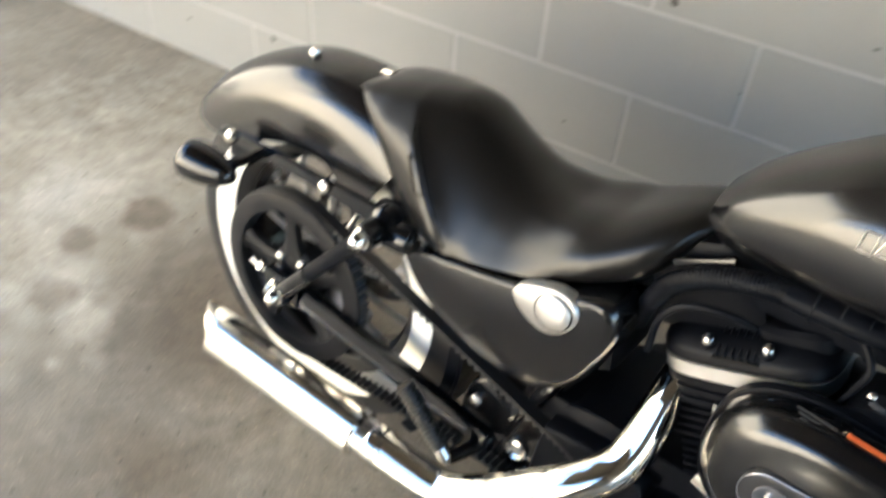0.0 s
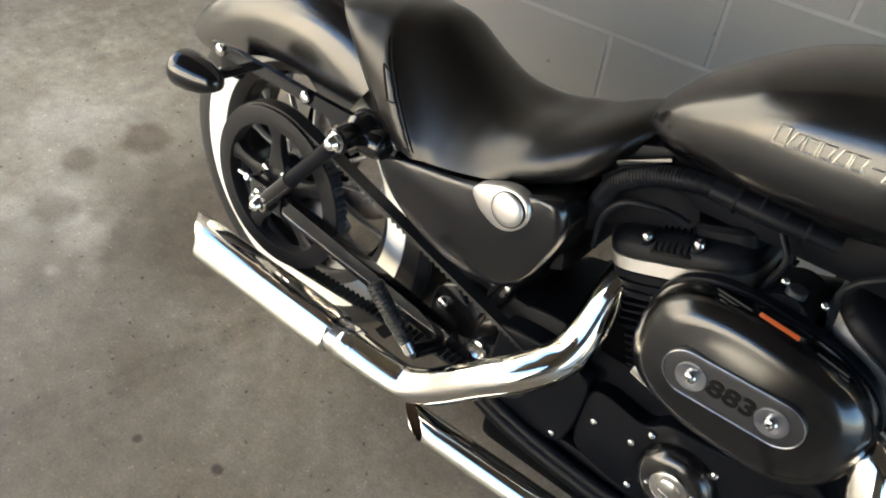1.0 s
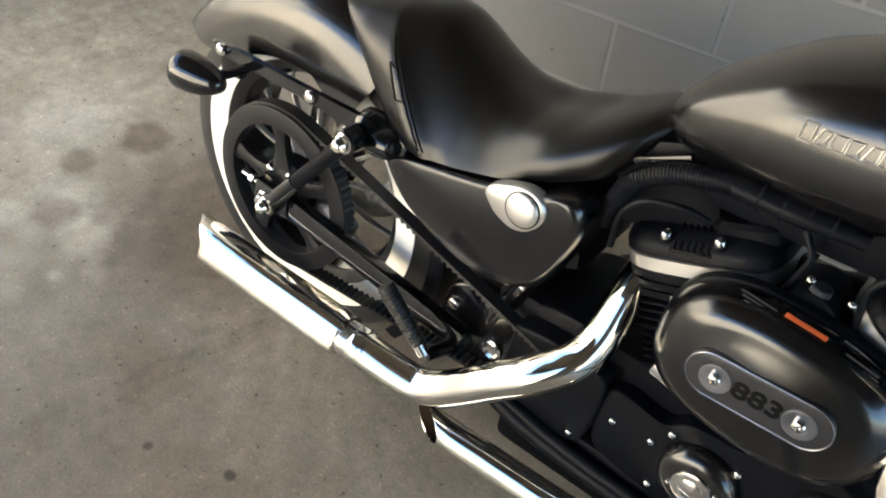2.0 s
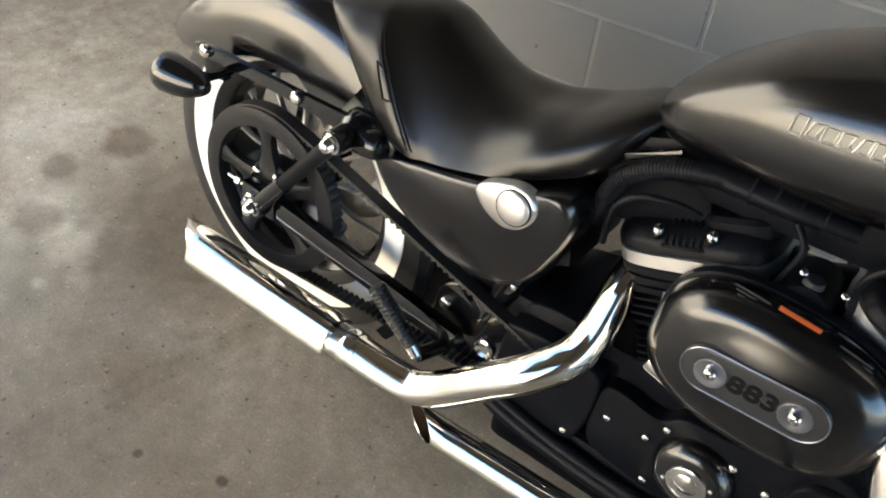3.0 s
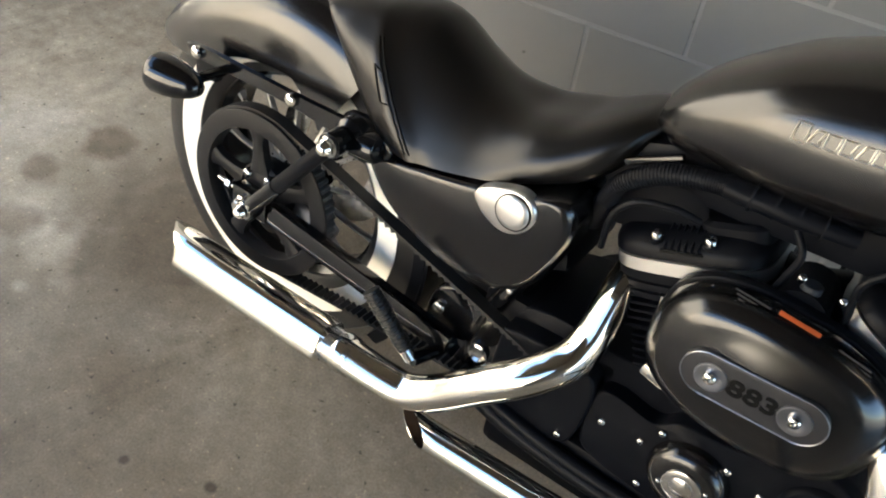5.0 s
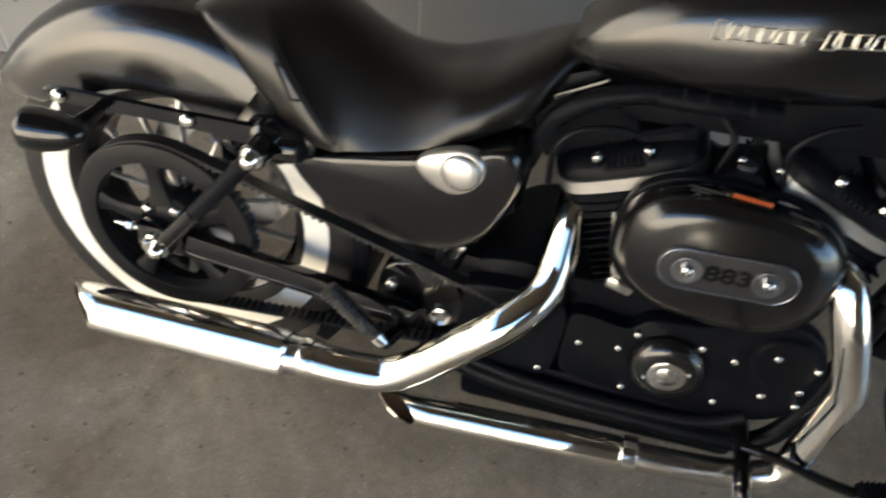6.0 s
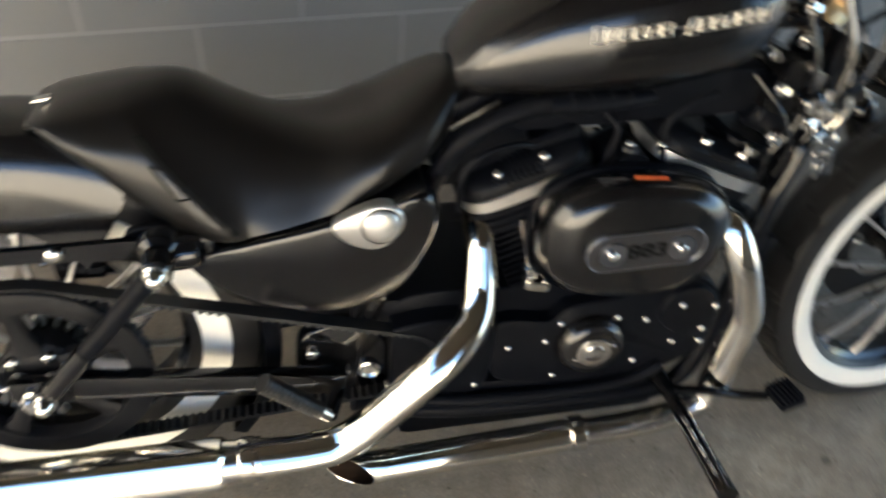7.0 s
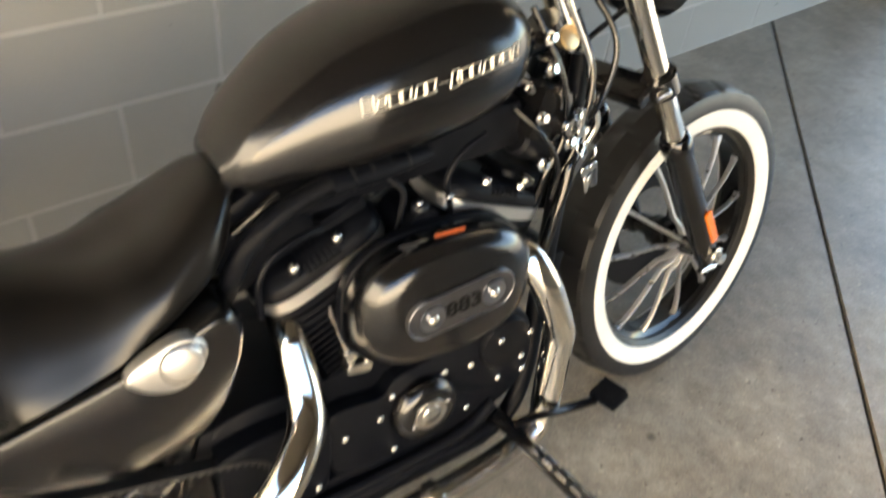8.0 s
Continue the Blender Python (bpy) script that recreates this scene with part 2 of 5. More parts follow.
def concrete(name, base, patches):
    m = material(name, base, 0.5)
    nt = m.node_tree
    n, l = nt.nodes, nt.links
    b = n["Principled BSDF"]
    tc = n.new("ShaderNodeTexCoord")

    def tex(scale, detail=6, rough=0.6):
        t = n.new("ShaderNodeTexNoise")
        t.inputs["Scale"].default_value, t.inputs["Detail"].default_value, t.inputs["Roughness"].default_value = scale, detail, rough
        l.new(tc.outputs["Object"], t.inputs["Vector"])
        return t

    def ramp(src, lo, hi, a, c):
        r = n.new("ShaderNodeValToRGB")
        r.color_ramp.elements[0].position, r.color_ramp.elements[1].position = lo, hi
        r.color_ramp.elements[0].color, r.color_ramp.elements[1].color = (*a, 1), (*c, 1)
        l.new(src, r.inputs["Fac"])
        return r

    def times(a, c):
        x = n.new("ShaderNodeMix")
        x.data_type, x.blend_type = "RGBA", "MULTIPLY"
        x.inputs["Factor"].default_value = 1
        l.new(a, x.inputs["A"])
        l.new(c, x.inputs["B"])
        return x.outputs["Result"]

    broad = ramp(tex(1.3, 5).outputs["Fac"], 0.35, 0.68, [base[0] * 0.74, base[1] * 0.72, base[2] * 0.70], [base[0] * 1.16, base[1] * 1.18, base[2] * 1.22])
    cloud = ramp(tex(7, 8, 0.7).outputs["Fac"], 0.3, 0.7, (0.70, 0.68, 0.65), (1.18, 1.19, 1.21))
    blotch = ramp(tex(26, 6, 0.75).outputs["Fac"], 0.32, 0.66, (0.80, 0.78, 0.76), (1.12, 1.12, 1.12))
    grain = ramp(tex(190, 5, 0.75).outputs["Fac"], 0.28, 0.72, (0.66, 0.65, 0.64), (1.26, 1.26, 1.25))
    flecks = ramp(tex(75, 2, 0.5).outputs["Fac"], 0.66, 0.71, (1, 1, 1), (1.5, 1.46, 1.38))
    pits = ramp(tex(55, 2, 0.5).outputs["Fac"], 0.27, 0.32, (0.40, 0.38, 0.35), (1, 1, 1))
    col = times(times(times(times(times(broad.outputs["Color"], cloud.outputs["Color"]), blotch.outputs["Color"]), grain.outputs["Color"]), pits.outputs["Color"]), flecks.outputs["Color"])
    warp = tex(13, 6, 0.7)
    # each patch multiplies the colour: floor marks, and one painted pool of light
    for x, y, rx, ry, soft, tint in patches:
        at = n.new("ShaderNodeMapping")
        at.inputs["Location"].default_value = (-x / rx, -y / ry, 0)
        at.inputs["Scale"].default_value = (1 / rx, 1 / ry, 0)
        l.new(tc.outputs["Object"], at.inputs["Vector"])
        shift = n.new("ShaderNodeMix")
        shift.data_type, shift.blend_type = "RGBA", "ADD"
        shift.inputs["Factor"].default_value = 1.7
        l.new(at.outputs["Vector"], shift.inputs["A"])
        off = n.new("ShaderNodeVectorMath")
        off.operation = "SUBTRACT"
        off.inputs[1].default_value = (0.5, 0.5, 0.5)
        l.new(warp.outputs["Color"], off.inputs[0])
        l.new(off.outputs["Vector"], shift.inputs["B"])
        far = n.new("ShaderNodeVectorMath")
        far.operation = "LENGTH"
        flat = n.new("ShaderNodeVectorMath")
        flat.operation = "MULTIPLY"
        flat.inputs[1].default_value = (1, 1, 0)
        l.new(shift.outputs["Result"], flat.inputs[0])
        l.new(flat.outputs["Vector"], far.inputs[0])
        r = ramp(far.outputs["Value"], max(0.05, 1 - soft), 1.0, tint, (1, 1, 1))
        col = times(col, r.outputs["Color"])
    l.new(col, b.inputs["Base Color"])
    gloss = ramp(tex(4, 6, 0.7).outputs["Fac"], 0.3, 0.7, (0.36,) * 3, (0.56,) * 3)
    l.new(gloss.outputs["Color"], b.inputs["Roughness"])
    bp = n.new("ShaderNodeBump")
    bp.inputs["Strength"].default_value, bp.inputs["Distance"].default_value = 0.25, 0.002
    l.new(tex(120, 6, 0.7).outputs["Fac"], bp.inputs["Height"])
    l.new(bp.outputs["Normal"], b.inputs["Normal"])
    return m


# x, y, radii, softness, tint: floor marks plus light put into the colour
STAINS_AND_LIGHT = [
    (-0.73, 0.06, 0.085, 0.075, 0.35, (0.55, 0.50, 0.46)),
    (-0.78, -0.11, 0.06, 0.05, 0.4, (0.66, 0.63, 0.60)),
    (-0.655, -0.25, 0.075, 0.06, 0.4, (0.70, 0.67, 0.64)),
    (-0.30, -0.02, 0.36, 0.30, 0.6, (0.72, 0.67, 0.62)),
    (0.25, -0.55, 0.75, 0.34, 0.75, (0.86, 0.82, 0.77)),
    (-0.62, -0.20, 0.22, 0.10, 0.7, (1.30, 1.34, 1.42)),
    (-0.95, -0.05, 0.20, 0.16, 0.7, (1.25, 1.29, 1.36)),
    (-0.42, -0.30, 0.05, 0.035, 0.6, (1.35, 1.38, 1.44)),
    (-0.70, -0.33, 0.12, 0.05, 0.6, (1.22, 1.26, 1.32)),
    (-0.50, -0.55, 0.30, 0.16, 0.8, (1.14, 1.13, 1.11)),
    (0.10, -0.75, 0.26, 0.12, 0.8, (1.14, 1.12, 1.09)),
    (-0.15, -0.38, 0.16, 0.09, 0.7, (0.84, 0.80, 0.76)),
    # pool of light beside the front wheel, painted into the floor colour
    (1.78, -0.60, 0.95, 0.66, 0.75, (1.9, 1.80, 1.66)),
    (2.10, 0.10, 0.22, 0.20, 0.8, (1.14, 1.16, 1.20)),
    (1.30, -0.75, 0.30, 0.16, 0.8, (1.16, 1.17, 1.19)),
    # wide area at the left, nearly twice the base colour
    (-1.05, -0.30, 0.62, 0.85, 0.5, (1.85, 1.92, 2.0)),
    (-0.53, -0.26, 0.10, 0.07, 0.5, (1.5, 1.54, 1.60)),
    (-0.475, -0.363, 0.025, 0.018, 0.6, (1.4, 1.42, 1.45)),
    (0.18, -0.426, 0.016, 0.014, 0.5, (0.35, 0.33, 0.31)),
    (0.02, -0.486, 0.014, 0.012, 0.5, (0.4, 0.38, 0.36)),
    (1.55, -0.144, 0.05, 0.04, 0.6, (0.75, 0.73, 0.70)),
    (1.37, -0.184, 0.012, 0.012, 0.5, (0.5, 0.48, 0.46)),
]
CONCRETE = concrete("concrete_floor", (0.236, 0.208, 0.162), STAINS_AND_LIGHT)
JOINT = material("dark_joint_filler", (0.03, 0.027, 0.024), 0.8, spot=0.4, scale=60)
BLOCK = material("painted_block", (0.192, 0.190, 0.186), 0.6, spot=0.22, scale=2.0, bump=0.5, bump_scale=260, rough_spot=0.08)
bn, bl = BLOCK.node_tree.nodes, BLOCK.node_tree.links
speck = bn.new("ShaderNodeTexNoise")
speck.inputs["Scale"].default_value, speck.inputs["Detail"].default_value = 17.0, 1.0
geo = bn.new("ShaderNodeNewGeometry")
bl.new(geo.outputs["Position"], speck.inputs["Vector"])
fleck = bn.new("ShaderNodeValToRGB")
fleck.color_ramp.elements[0].position, fleck.color_ramp.elements[1].position = 0.215, 0.245
fleck.color_ramp.elements[0].color, fleck.color_ramp.elements[1].color = (0.25, 0.23, 0.21, 1), (1, 1, 1, 1)
bl.new(speck.outputs["Fac"], fleck.inputs["Fac"])
dirt = bn.new("ShaderNodeMix")
dirt.data_type, dirt.blend_type = "RGBA", "MULTIPLY"
dirt.inputs["Factor"].default_value = 1.0
bl.new(bn["Principled BSDF"].inputs["Base Color"].links[0].from_socket, dirt.inputs["A"])
bl.new(fleck.outputs["Color"], dirt.inputs["B"])
bl.new(dirt.outputs["Result"], bn["Principled BSDF"].inputs["Base Color"])
MORTAR = material("pale_mortar", (0.26, 0.257, 0.25), 0.75, spot=0.12, scale=20, bump=0.4, bump_scale=300)
PLASTER = material("plain_plaster", (0.14, 0.125, 0.11), 0.8, spot=0.12, scale=2.5, bump=0.2, bump_scale=90)
CEILING = material("ceiling_board", (0.085, 0.075, 0.060), 0.85, spot=0.1, scale=2.0, bump=0.15, bump_scale=60)
STUCCO = material("warm_stucco", (0.80, 0.72, 0.60), 0.9, spot=0.15, scale=0.8, bump=0.2, bump_scale=20)
DRIVE = material("pale_concrete_yard", (0.24, 0.22, 0.19), 0.85, spot=0.25, scale=1.5, bump=0.3, bump_scale=40)


def prism(points, z0, z1):
    bm = bmesh.new()
    skin(bm, [[Vector((x, y, z0)) for x, y in points], [Vector((x, y, z1)) for x, y in points]])
    return bm


# the slab, sawn by one diagonal joint: x - y = CUT
X0, X1, Y0, Y1, CUT, GAP = -6.5, 4.6, -2.6, 2.2, 2.245, 0.010
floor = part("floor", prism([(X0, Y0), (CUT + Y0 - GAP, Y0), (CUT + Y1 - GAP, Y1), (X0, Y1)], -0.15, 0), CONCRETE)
tagged(floor, "brown-grey worn, damp-stained concrete garage floor with a painted pool of light", "floor", kind="structure")
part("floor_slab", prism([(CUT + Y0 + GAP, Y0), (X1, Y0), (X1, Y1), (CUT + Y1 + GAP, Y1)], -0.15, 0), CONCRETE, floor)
part("joint_filler", prism([(CUT + Y0 - GAP, Y0), (CUT + Y0 + GAP, Y0), (CUT + Y1 + GAP, Y1), (CUT + Y1 - GAP, Y1)], -0.14, -0.012), JOINT, floor, "dark sawn joint across the slab")

# the block wall beside the motorcycle
wall = part("wall_north", block((13.0, 0.18, 2.94), wall_pose @ Matrix.Translation((-0.5, WALL_OFF + 0.0918, 1.47)), 0), MORTAR)
tagged(wall, "pale painted concrete block wall with light mortar joints", "wall", kind="structure")

# unseen shell: its roof edge and openings are placed to shape light and reflections
ROOF_S, HEAD = -2.2, 2.3
X_E, DOOR_X, PIER_X = 4.15, 0.9, 3.3
ROOF_W = -2.6
ceiling = part("ceiling", prism([(ROOF_W, ROOF_S), (X_E, ROOF_S), (X_E, Y1), (ROOF_W, Y1)], 2.95, 3.1), CEILING)
tagged(ceiling, "plain garage ceiling boards", "ceiling", kind="structure")


def plain_wall(name, size, at, label):
    return tagged(part(name, block(size, Matrix.Translation(at), 0), PLASTER), label, "wall", kind="structure")


plain_wall("wall_west", (0.2, 1.0, 3.1), (X0 - 0.1, 1.7, 1.55), "plain plastered end wall beside an open end of the garage")
# unseen pier, its width set to block light from the tank's front
plain_wall("wall_south", (PIER_X - DOOR_X, 0.2, 3.1), ((PIER_X + DOOR_X) / 2, ROOF_S - 0.1, 1.55), "unseen plain plastered wall, placed to keep the tank's reflections dark")
plain_wall("wall_south_beam", (DOOR_X - ROOF_W, 0.2, 3.1 - HEAD), ((DOOR_X + ROOF_W) / 2, ROOF_S - 0.1, (3.1 + HEAD) / 2), "plastered beam over the open garage door")
plain_wall("wall_south_lintel", (X_E - PIER_X, 0.2, 3.1 - HEAD), ((X_E + PIER_X) / 2, ROOF_S - 0.1, (3.1 + HEAD) / 2), "plastered beam over a second open garage door")
plain_wall("wall_east", (0.2, 1.4, 3.1), (X_E + 0.1, 1.7, 1.55), "plain plastered wall beside an open doorway")
plain_wall("wall_east_beam", (0.2, 3.5, 0.9), (X_E + 0.1, -0.75, 2.6), "plastered beam over the open doorway")
ground = part("ground", prism([(-150, -150), (150, -150), (150, 150), (-150, 150)], -0.4, -0.16), DRIVE)
tagged(ground, "pale concrete yard outside the garage", "ground", kind="structure")
# the pale stucco building across the yard
facade = part("building", block((24.4, 6, 4.4), Matrix.Translation((-9.2, -12.0, 1.8)), 0), STUCCO)
tagged(facade, "long pale stucco building across the yard", "building", kind="structure")
# unseen block, added west to throw warm light and cream reflections on the bike
warm_bounce = part("building", block((5, 15, 7.0), Matrix.Translation((-11.5, -1.4, 3.1)), 0), STUCCO)
tagged(warm_bounce, "unseen pale stucco block added to bounce warm light", "building", kind="structure")

# ---------------------------------------------------------------- the motorcycle
# x runs to its front wheel, y to its left side, z up in its own plane; it leans to its left
bike = tagged(new("motorcycle"), "matt black cruiser motorcycle with whitewall tyres leaning beside a block wall", "motorcycle")
bike.matrix_world = pose(0, 0, 0, -9.0, 0, 0)
RC, FC = Vector((-0.020, 0, 0.327)), Vector((1.532, 0, 0.325))
RAKE = math.atan2(0.545, 1.0)
FORK = Vector((-math.sin(RAKE), 0, math.cos(RAKE)))
STEER = Matrix.Translation((1.24, 0, 0.693)) @ Matrix.Rotation(radians(6.6), 4, FORK) @ Matrix.Translation((-1.24, 0, -0.693))


def tread(step, deep, cols):
    return lambda i, k: -deep if i in cols and (k + 2 * abs(i - cols[len(cols) // 2])) % step == 0 else 0.0


def wheel(name, c, outer, width, white_in, white_out, rim_r, hub_r, spokes, label, turn=None, phase=0.0):
    """A cast wheel: hub, rim, thin spokes, and a tyre with a white band on both sides."""
    own = lambda bm: (bm.transform(turn), bm)[1] if turn else bm
    w = width / 2
    a = (0, 1, 0)
    hub = lathe([(-0.075, hub_r * 0.55), (-0.07, hub_r * 0.62), (-0.045, hub_r * 0.7), (-0.03, hub_r), (0.03, hub_r), (0.045, hub_r * 0.7), (0.07, hub_r * 0.62), (0.075, hub_r * 0.55)], c, a, 40)
    top = part(name, own(hub), GLOSS, bike, label)
    rw = w * 0.78
    rim = lathe([(-rw, rim_r + 0.008), (-rw, rim_r), (-rw + 0.012, rim_r - 0.008), (-rw * 0.5, rim_r - 0.022), (rw * 0.5, rim_r - 0.022), (rw - 0.012, rim_r - 0.008), (rw, rim_r), (rw, rim_r + 0.008)], c, a, 72, closed=True)
    part("rim", own(rim), GLOSS, top, "gloss black cast rim")
    # tyre
    b = outer - rim_r
    half = [(0.80, 0.0), (0.94, 0.14), (1.0, 0.36), (1.0, 0.62), (0.985, 0.80), (0.93, 0.91), (0.76, 0.968), (0.42, 0.995)]
    prof = [(-w * u, rim_r - 0.004 + b * v) for u, v in half] + [(0, outer)] + [(w * u, rim_r - 0.004 + b * v) for u, v in half[::-1]]
    cols = list(range(6, len(prof) - 6))
    tyre = lathe(prof + [(w * 0.7, rim_r - 0.01), (-w * 0.7, rim_r - 0.01)], c, a, 240, closed=True, dent=tread(10, 0.004, cols))
    part("tyre", own(tyre), RUBBER, top, "black rubber tyre with a grooved tread", 18)
    for s in (-1, 1):
        def yy(r):
            return float(np.interp((r - rim_r + 0.004) / b, [v for _, v in half], [u for u, _ in half])) * w + 0.0022
        rs = np.linspace(white_in, white_out, 9)
        pr = [(s * (yy(rs[0]) - 0.006), rs[0])] + [(s * yy(r), r) for r in rs] + [(s * (yy(rs[-1]) - 0.006), rs[-1])]
        part("whitewall", own(lathe(pr, c, a, 120, closed=True)), WHITE, top, "clean white sidewall band")
    # spokes, each a tapered bar that flares at the rim
    for k in range(spokes):
        t = 2 * math.pi * k / spokes + phase
        d = Vector((math.cos(t), 0, math.sin(t)))
        q = Vector((-math.sin(t), 0, math.cos(t)))
        rings = []
        for r, hw, dep, y0 in ((hub_r * 0.8, 0.0045, 0.008, -0.046), (hub_r + 0.018, 0.0042, 0.0055, -0.045), (hub_r + 0.040, 0.0040, 0.005, -0.033), (rim_r * 0.7, 0.0040, 0.005, -0.027), (rim_r - 0.035, 0.0048, 0.0055, -0.020), (rim_r - 0.018, 0.010, 0.007, -0.015)):
            m = c + d * r + Vector((0, y0, 0))
            n = Vector((0, 1, 0))
            rings.append([m - q * hw - n * dep * 0.4, m - q * hw * 0.5 - n * dep, m + q * hw * 0.5 - n * dep, m + q * hw - n * dep * 0.4, m + q * hw + n * dep, m - q * hw + n * dep])
        part("spoke", own(skin(bmesh.new(), rings)), SPOKE, top)
    return top


rear = wheel("rear_wheel", RC, 0.330, 0.136, 0.227, 0.273, 0.216, 0.045, 13, "rear wheel with a broad whitewall tyre", phase=0.2)
front = wheel("front_wheel", FC, 0.329, 0.104, 0.249, 0.285, 0.247, 0.034, 13, "front wheel with thin cast spokes and a whitewall tyre", STEER, 0.1)
part("brake_disc", (lambda b: (b.transform(STEER), b)[1])(lathe([(0.058, 0.085), (0.063, 0.085), (0.063, 0.146), (0.058, 0.146)], FC, (0, 1, 0), 48, closed=True)), PULLEY, front, "dark brake disc")
part("brake_disc", lathe([(0.085, 0.085), (0.09, 0.085), (0.09, 0.146), (0.085, 0.146)], RC, (0, 1, 0), 48, closed=True), STEEL, rear, "steel brake disc")

# drive pulley and belt
PY = -0.112
pul = lathe([(PY - 0.021, 0.129), (PY - 0.021, 0.160), (PY - 0.019, 0.163), (PY - 0.015, 0.163), (PY - 0.014, 0.160), (PY - 0.014, 0.145), (PY + 0.004, 0.127), (PY - 0.012, 0.126)], RC, (0, 1, 0), 90, closed=True)
pulley = part("drive_pulley", pul, PULLEY, bike, "grey-black belt pulley with five wide arms")
drum = lathe([(PY - 0.0145, 0.140), (PY - 0.0145, 0.1555), (PY + 0.016, 0.1555), (PY + 0.016, 0.140)], RC, (0, 1, 0), 204, closed=True, dent=lambda i, k: -0.0055 if i in (1, 2) and k % 3 == 0 else 0.0)
part("toothed_drum", drum, DRUM, pulley, "blue-grey toothed pulley drum", angle=20)
part("pulley_hub", lathe([(PY - 0.016, 0.0), (PY - 0.016, 0.03), (PY - 0.010, 0.052), (PY - 0.004, 0.058), (PY + 0.03, 0.058)], RC, (0, 1, 0), 40), PULLEY, pulley)
for k in range(5):
    t = 2 * math.pi * k / 5 + 0.45
    d, q = Vector((math.cos(t), 0, math.sin(t))), Vector((-math.sin(t), 0, math.cos(t)))
    arm = bmesh.new()
    rings = []
    for r, hw, th in ((0.045, 0.022, 0.012), (0.075, 0.014, 0.010), (0.105, 0.012, 0.009), (0.132, 0.022, 0.010)):
        m = RC + d * r + Vector((0, PY - 0.006, 0))
        rings.append([m - q * hw + Vector((0, -th * 0.6, 0)), m - q * hw * 0.6 + Vector((0, -th, 0)), m + q * hw * 0.6 + Vector((0, -th, 0)), m + q * hw + Vector((0, -th * 0.6, 0)), m + q * hw + Vector((0, th, 0)), m - q * hw + Vector((0, th, 0))])
    part("arm", skin(arm, rings), PULLEY, pulley)
    bolt(RC + (Vector((math.cos(t + 0.63), 0, math.sin(t + 0.63)))) * 0.044 + Vector((0, PY - 0.013, 0)), r=0.010, h=0.009, parent=pulley)

part("brake_caliper", block((0.10, 0.030, 0.055), Matrix.Translation((0.075, -0.082, 0.300)) @ pose(0, 0, 0, 0, 25, 0), 0.012), BLUEDISC, bike, "blue-grey metal brake caliper behind the pulley")
SP, SR = Vector((0.52, 0, 0.285)), 0.062


def belt_line():
    """The belt's closed run round the pulley and the engine sprocket, outer side."""
    d = SP - RC
    L, base = math.hypot(d.x, d.z), math.atan2(d.z, d.x)
    R1, R2 = 0.1625, SR
    lift = math.acos((R1 - R2) / L)
    out = []
    n = 46
    for k in range(n + 1):
        a = base + lift + (2 * math.pi - 2 * lift) * k / n
        out.append((RC.x + R1 * math.cos(a), RC.z + R1 * math.sin(a), a))
    m = 40
    lo = base - lift
    p0, p1 = out[-1], (SP.x + R2 * math.cos(lo), SP.z + R2 * math.sin(lo), lo)
    out += [(p0[0] + (p1[0] - p0[0]) * k / m, p0[1] + (p1[1] - p0[1]) * k / m, lo) for k in range(1, m + 1)]
    for k in range(1, 15):
        a = lo + 2 * lift * k / 14
        out.append((SP.x + R2 * math.cos(a), SP.z + R2 * math.sin(a), a))
    p0, p1 = out[-1], out[0]
    hi = base + lift
    out += [(p0[0] + (p1[0] - p0[0]) * k / m, p0[1] + (p1[1] - p0[1]) * k / m, hi) for k in range(1, m)]
    return out


bm = bmesh.new()
rings = []
line = []
pts = belt_line()
for i, (x, z, a) in enumerate(pts):
    x2, z2, _ = pts[(i + 1) % len(pts)]
    line += [(x, z, a, 0), ((x + x2) / 2, (z + z2) / 2, a, 1)]
for x, z, a, tooth in line:
    n = Vector((math.cos(a), 0, math.sin(a)))
    o = Vector((x, PY, z))
    th = 0.0092 if tooth else 0.0025
    rings.append([o + n * 0.004 + Vector((0, -0.0125, 0)), o + n * 0.004 + Vector((0, 0.0125, 0)), o - n * (th - 0.003) + Vector((0, 0.0125, 0)), o - n * (th - 0.003) + Vector((0, -0.0125, 0))])
skin(bm, rings + [rings[0]], caps=False)
bmesh.ops.remove_doubles(bm, verts=bm.verts, dist=1e-6)
part("drive_belt", bm, BELT, bike, "toothed black rubber drive belt", angle=20)

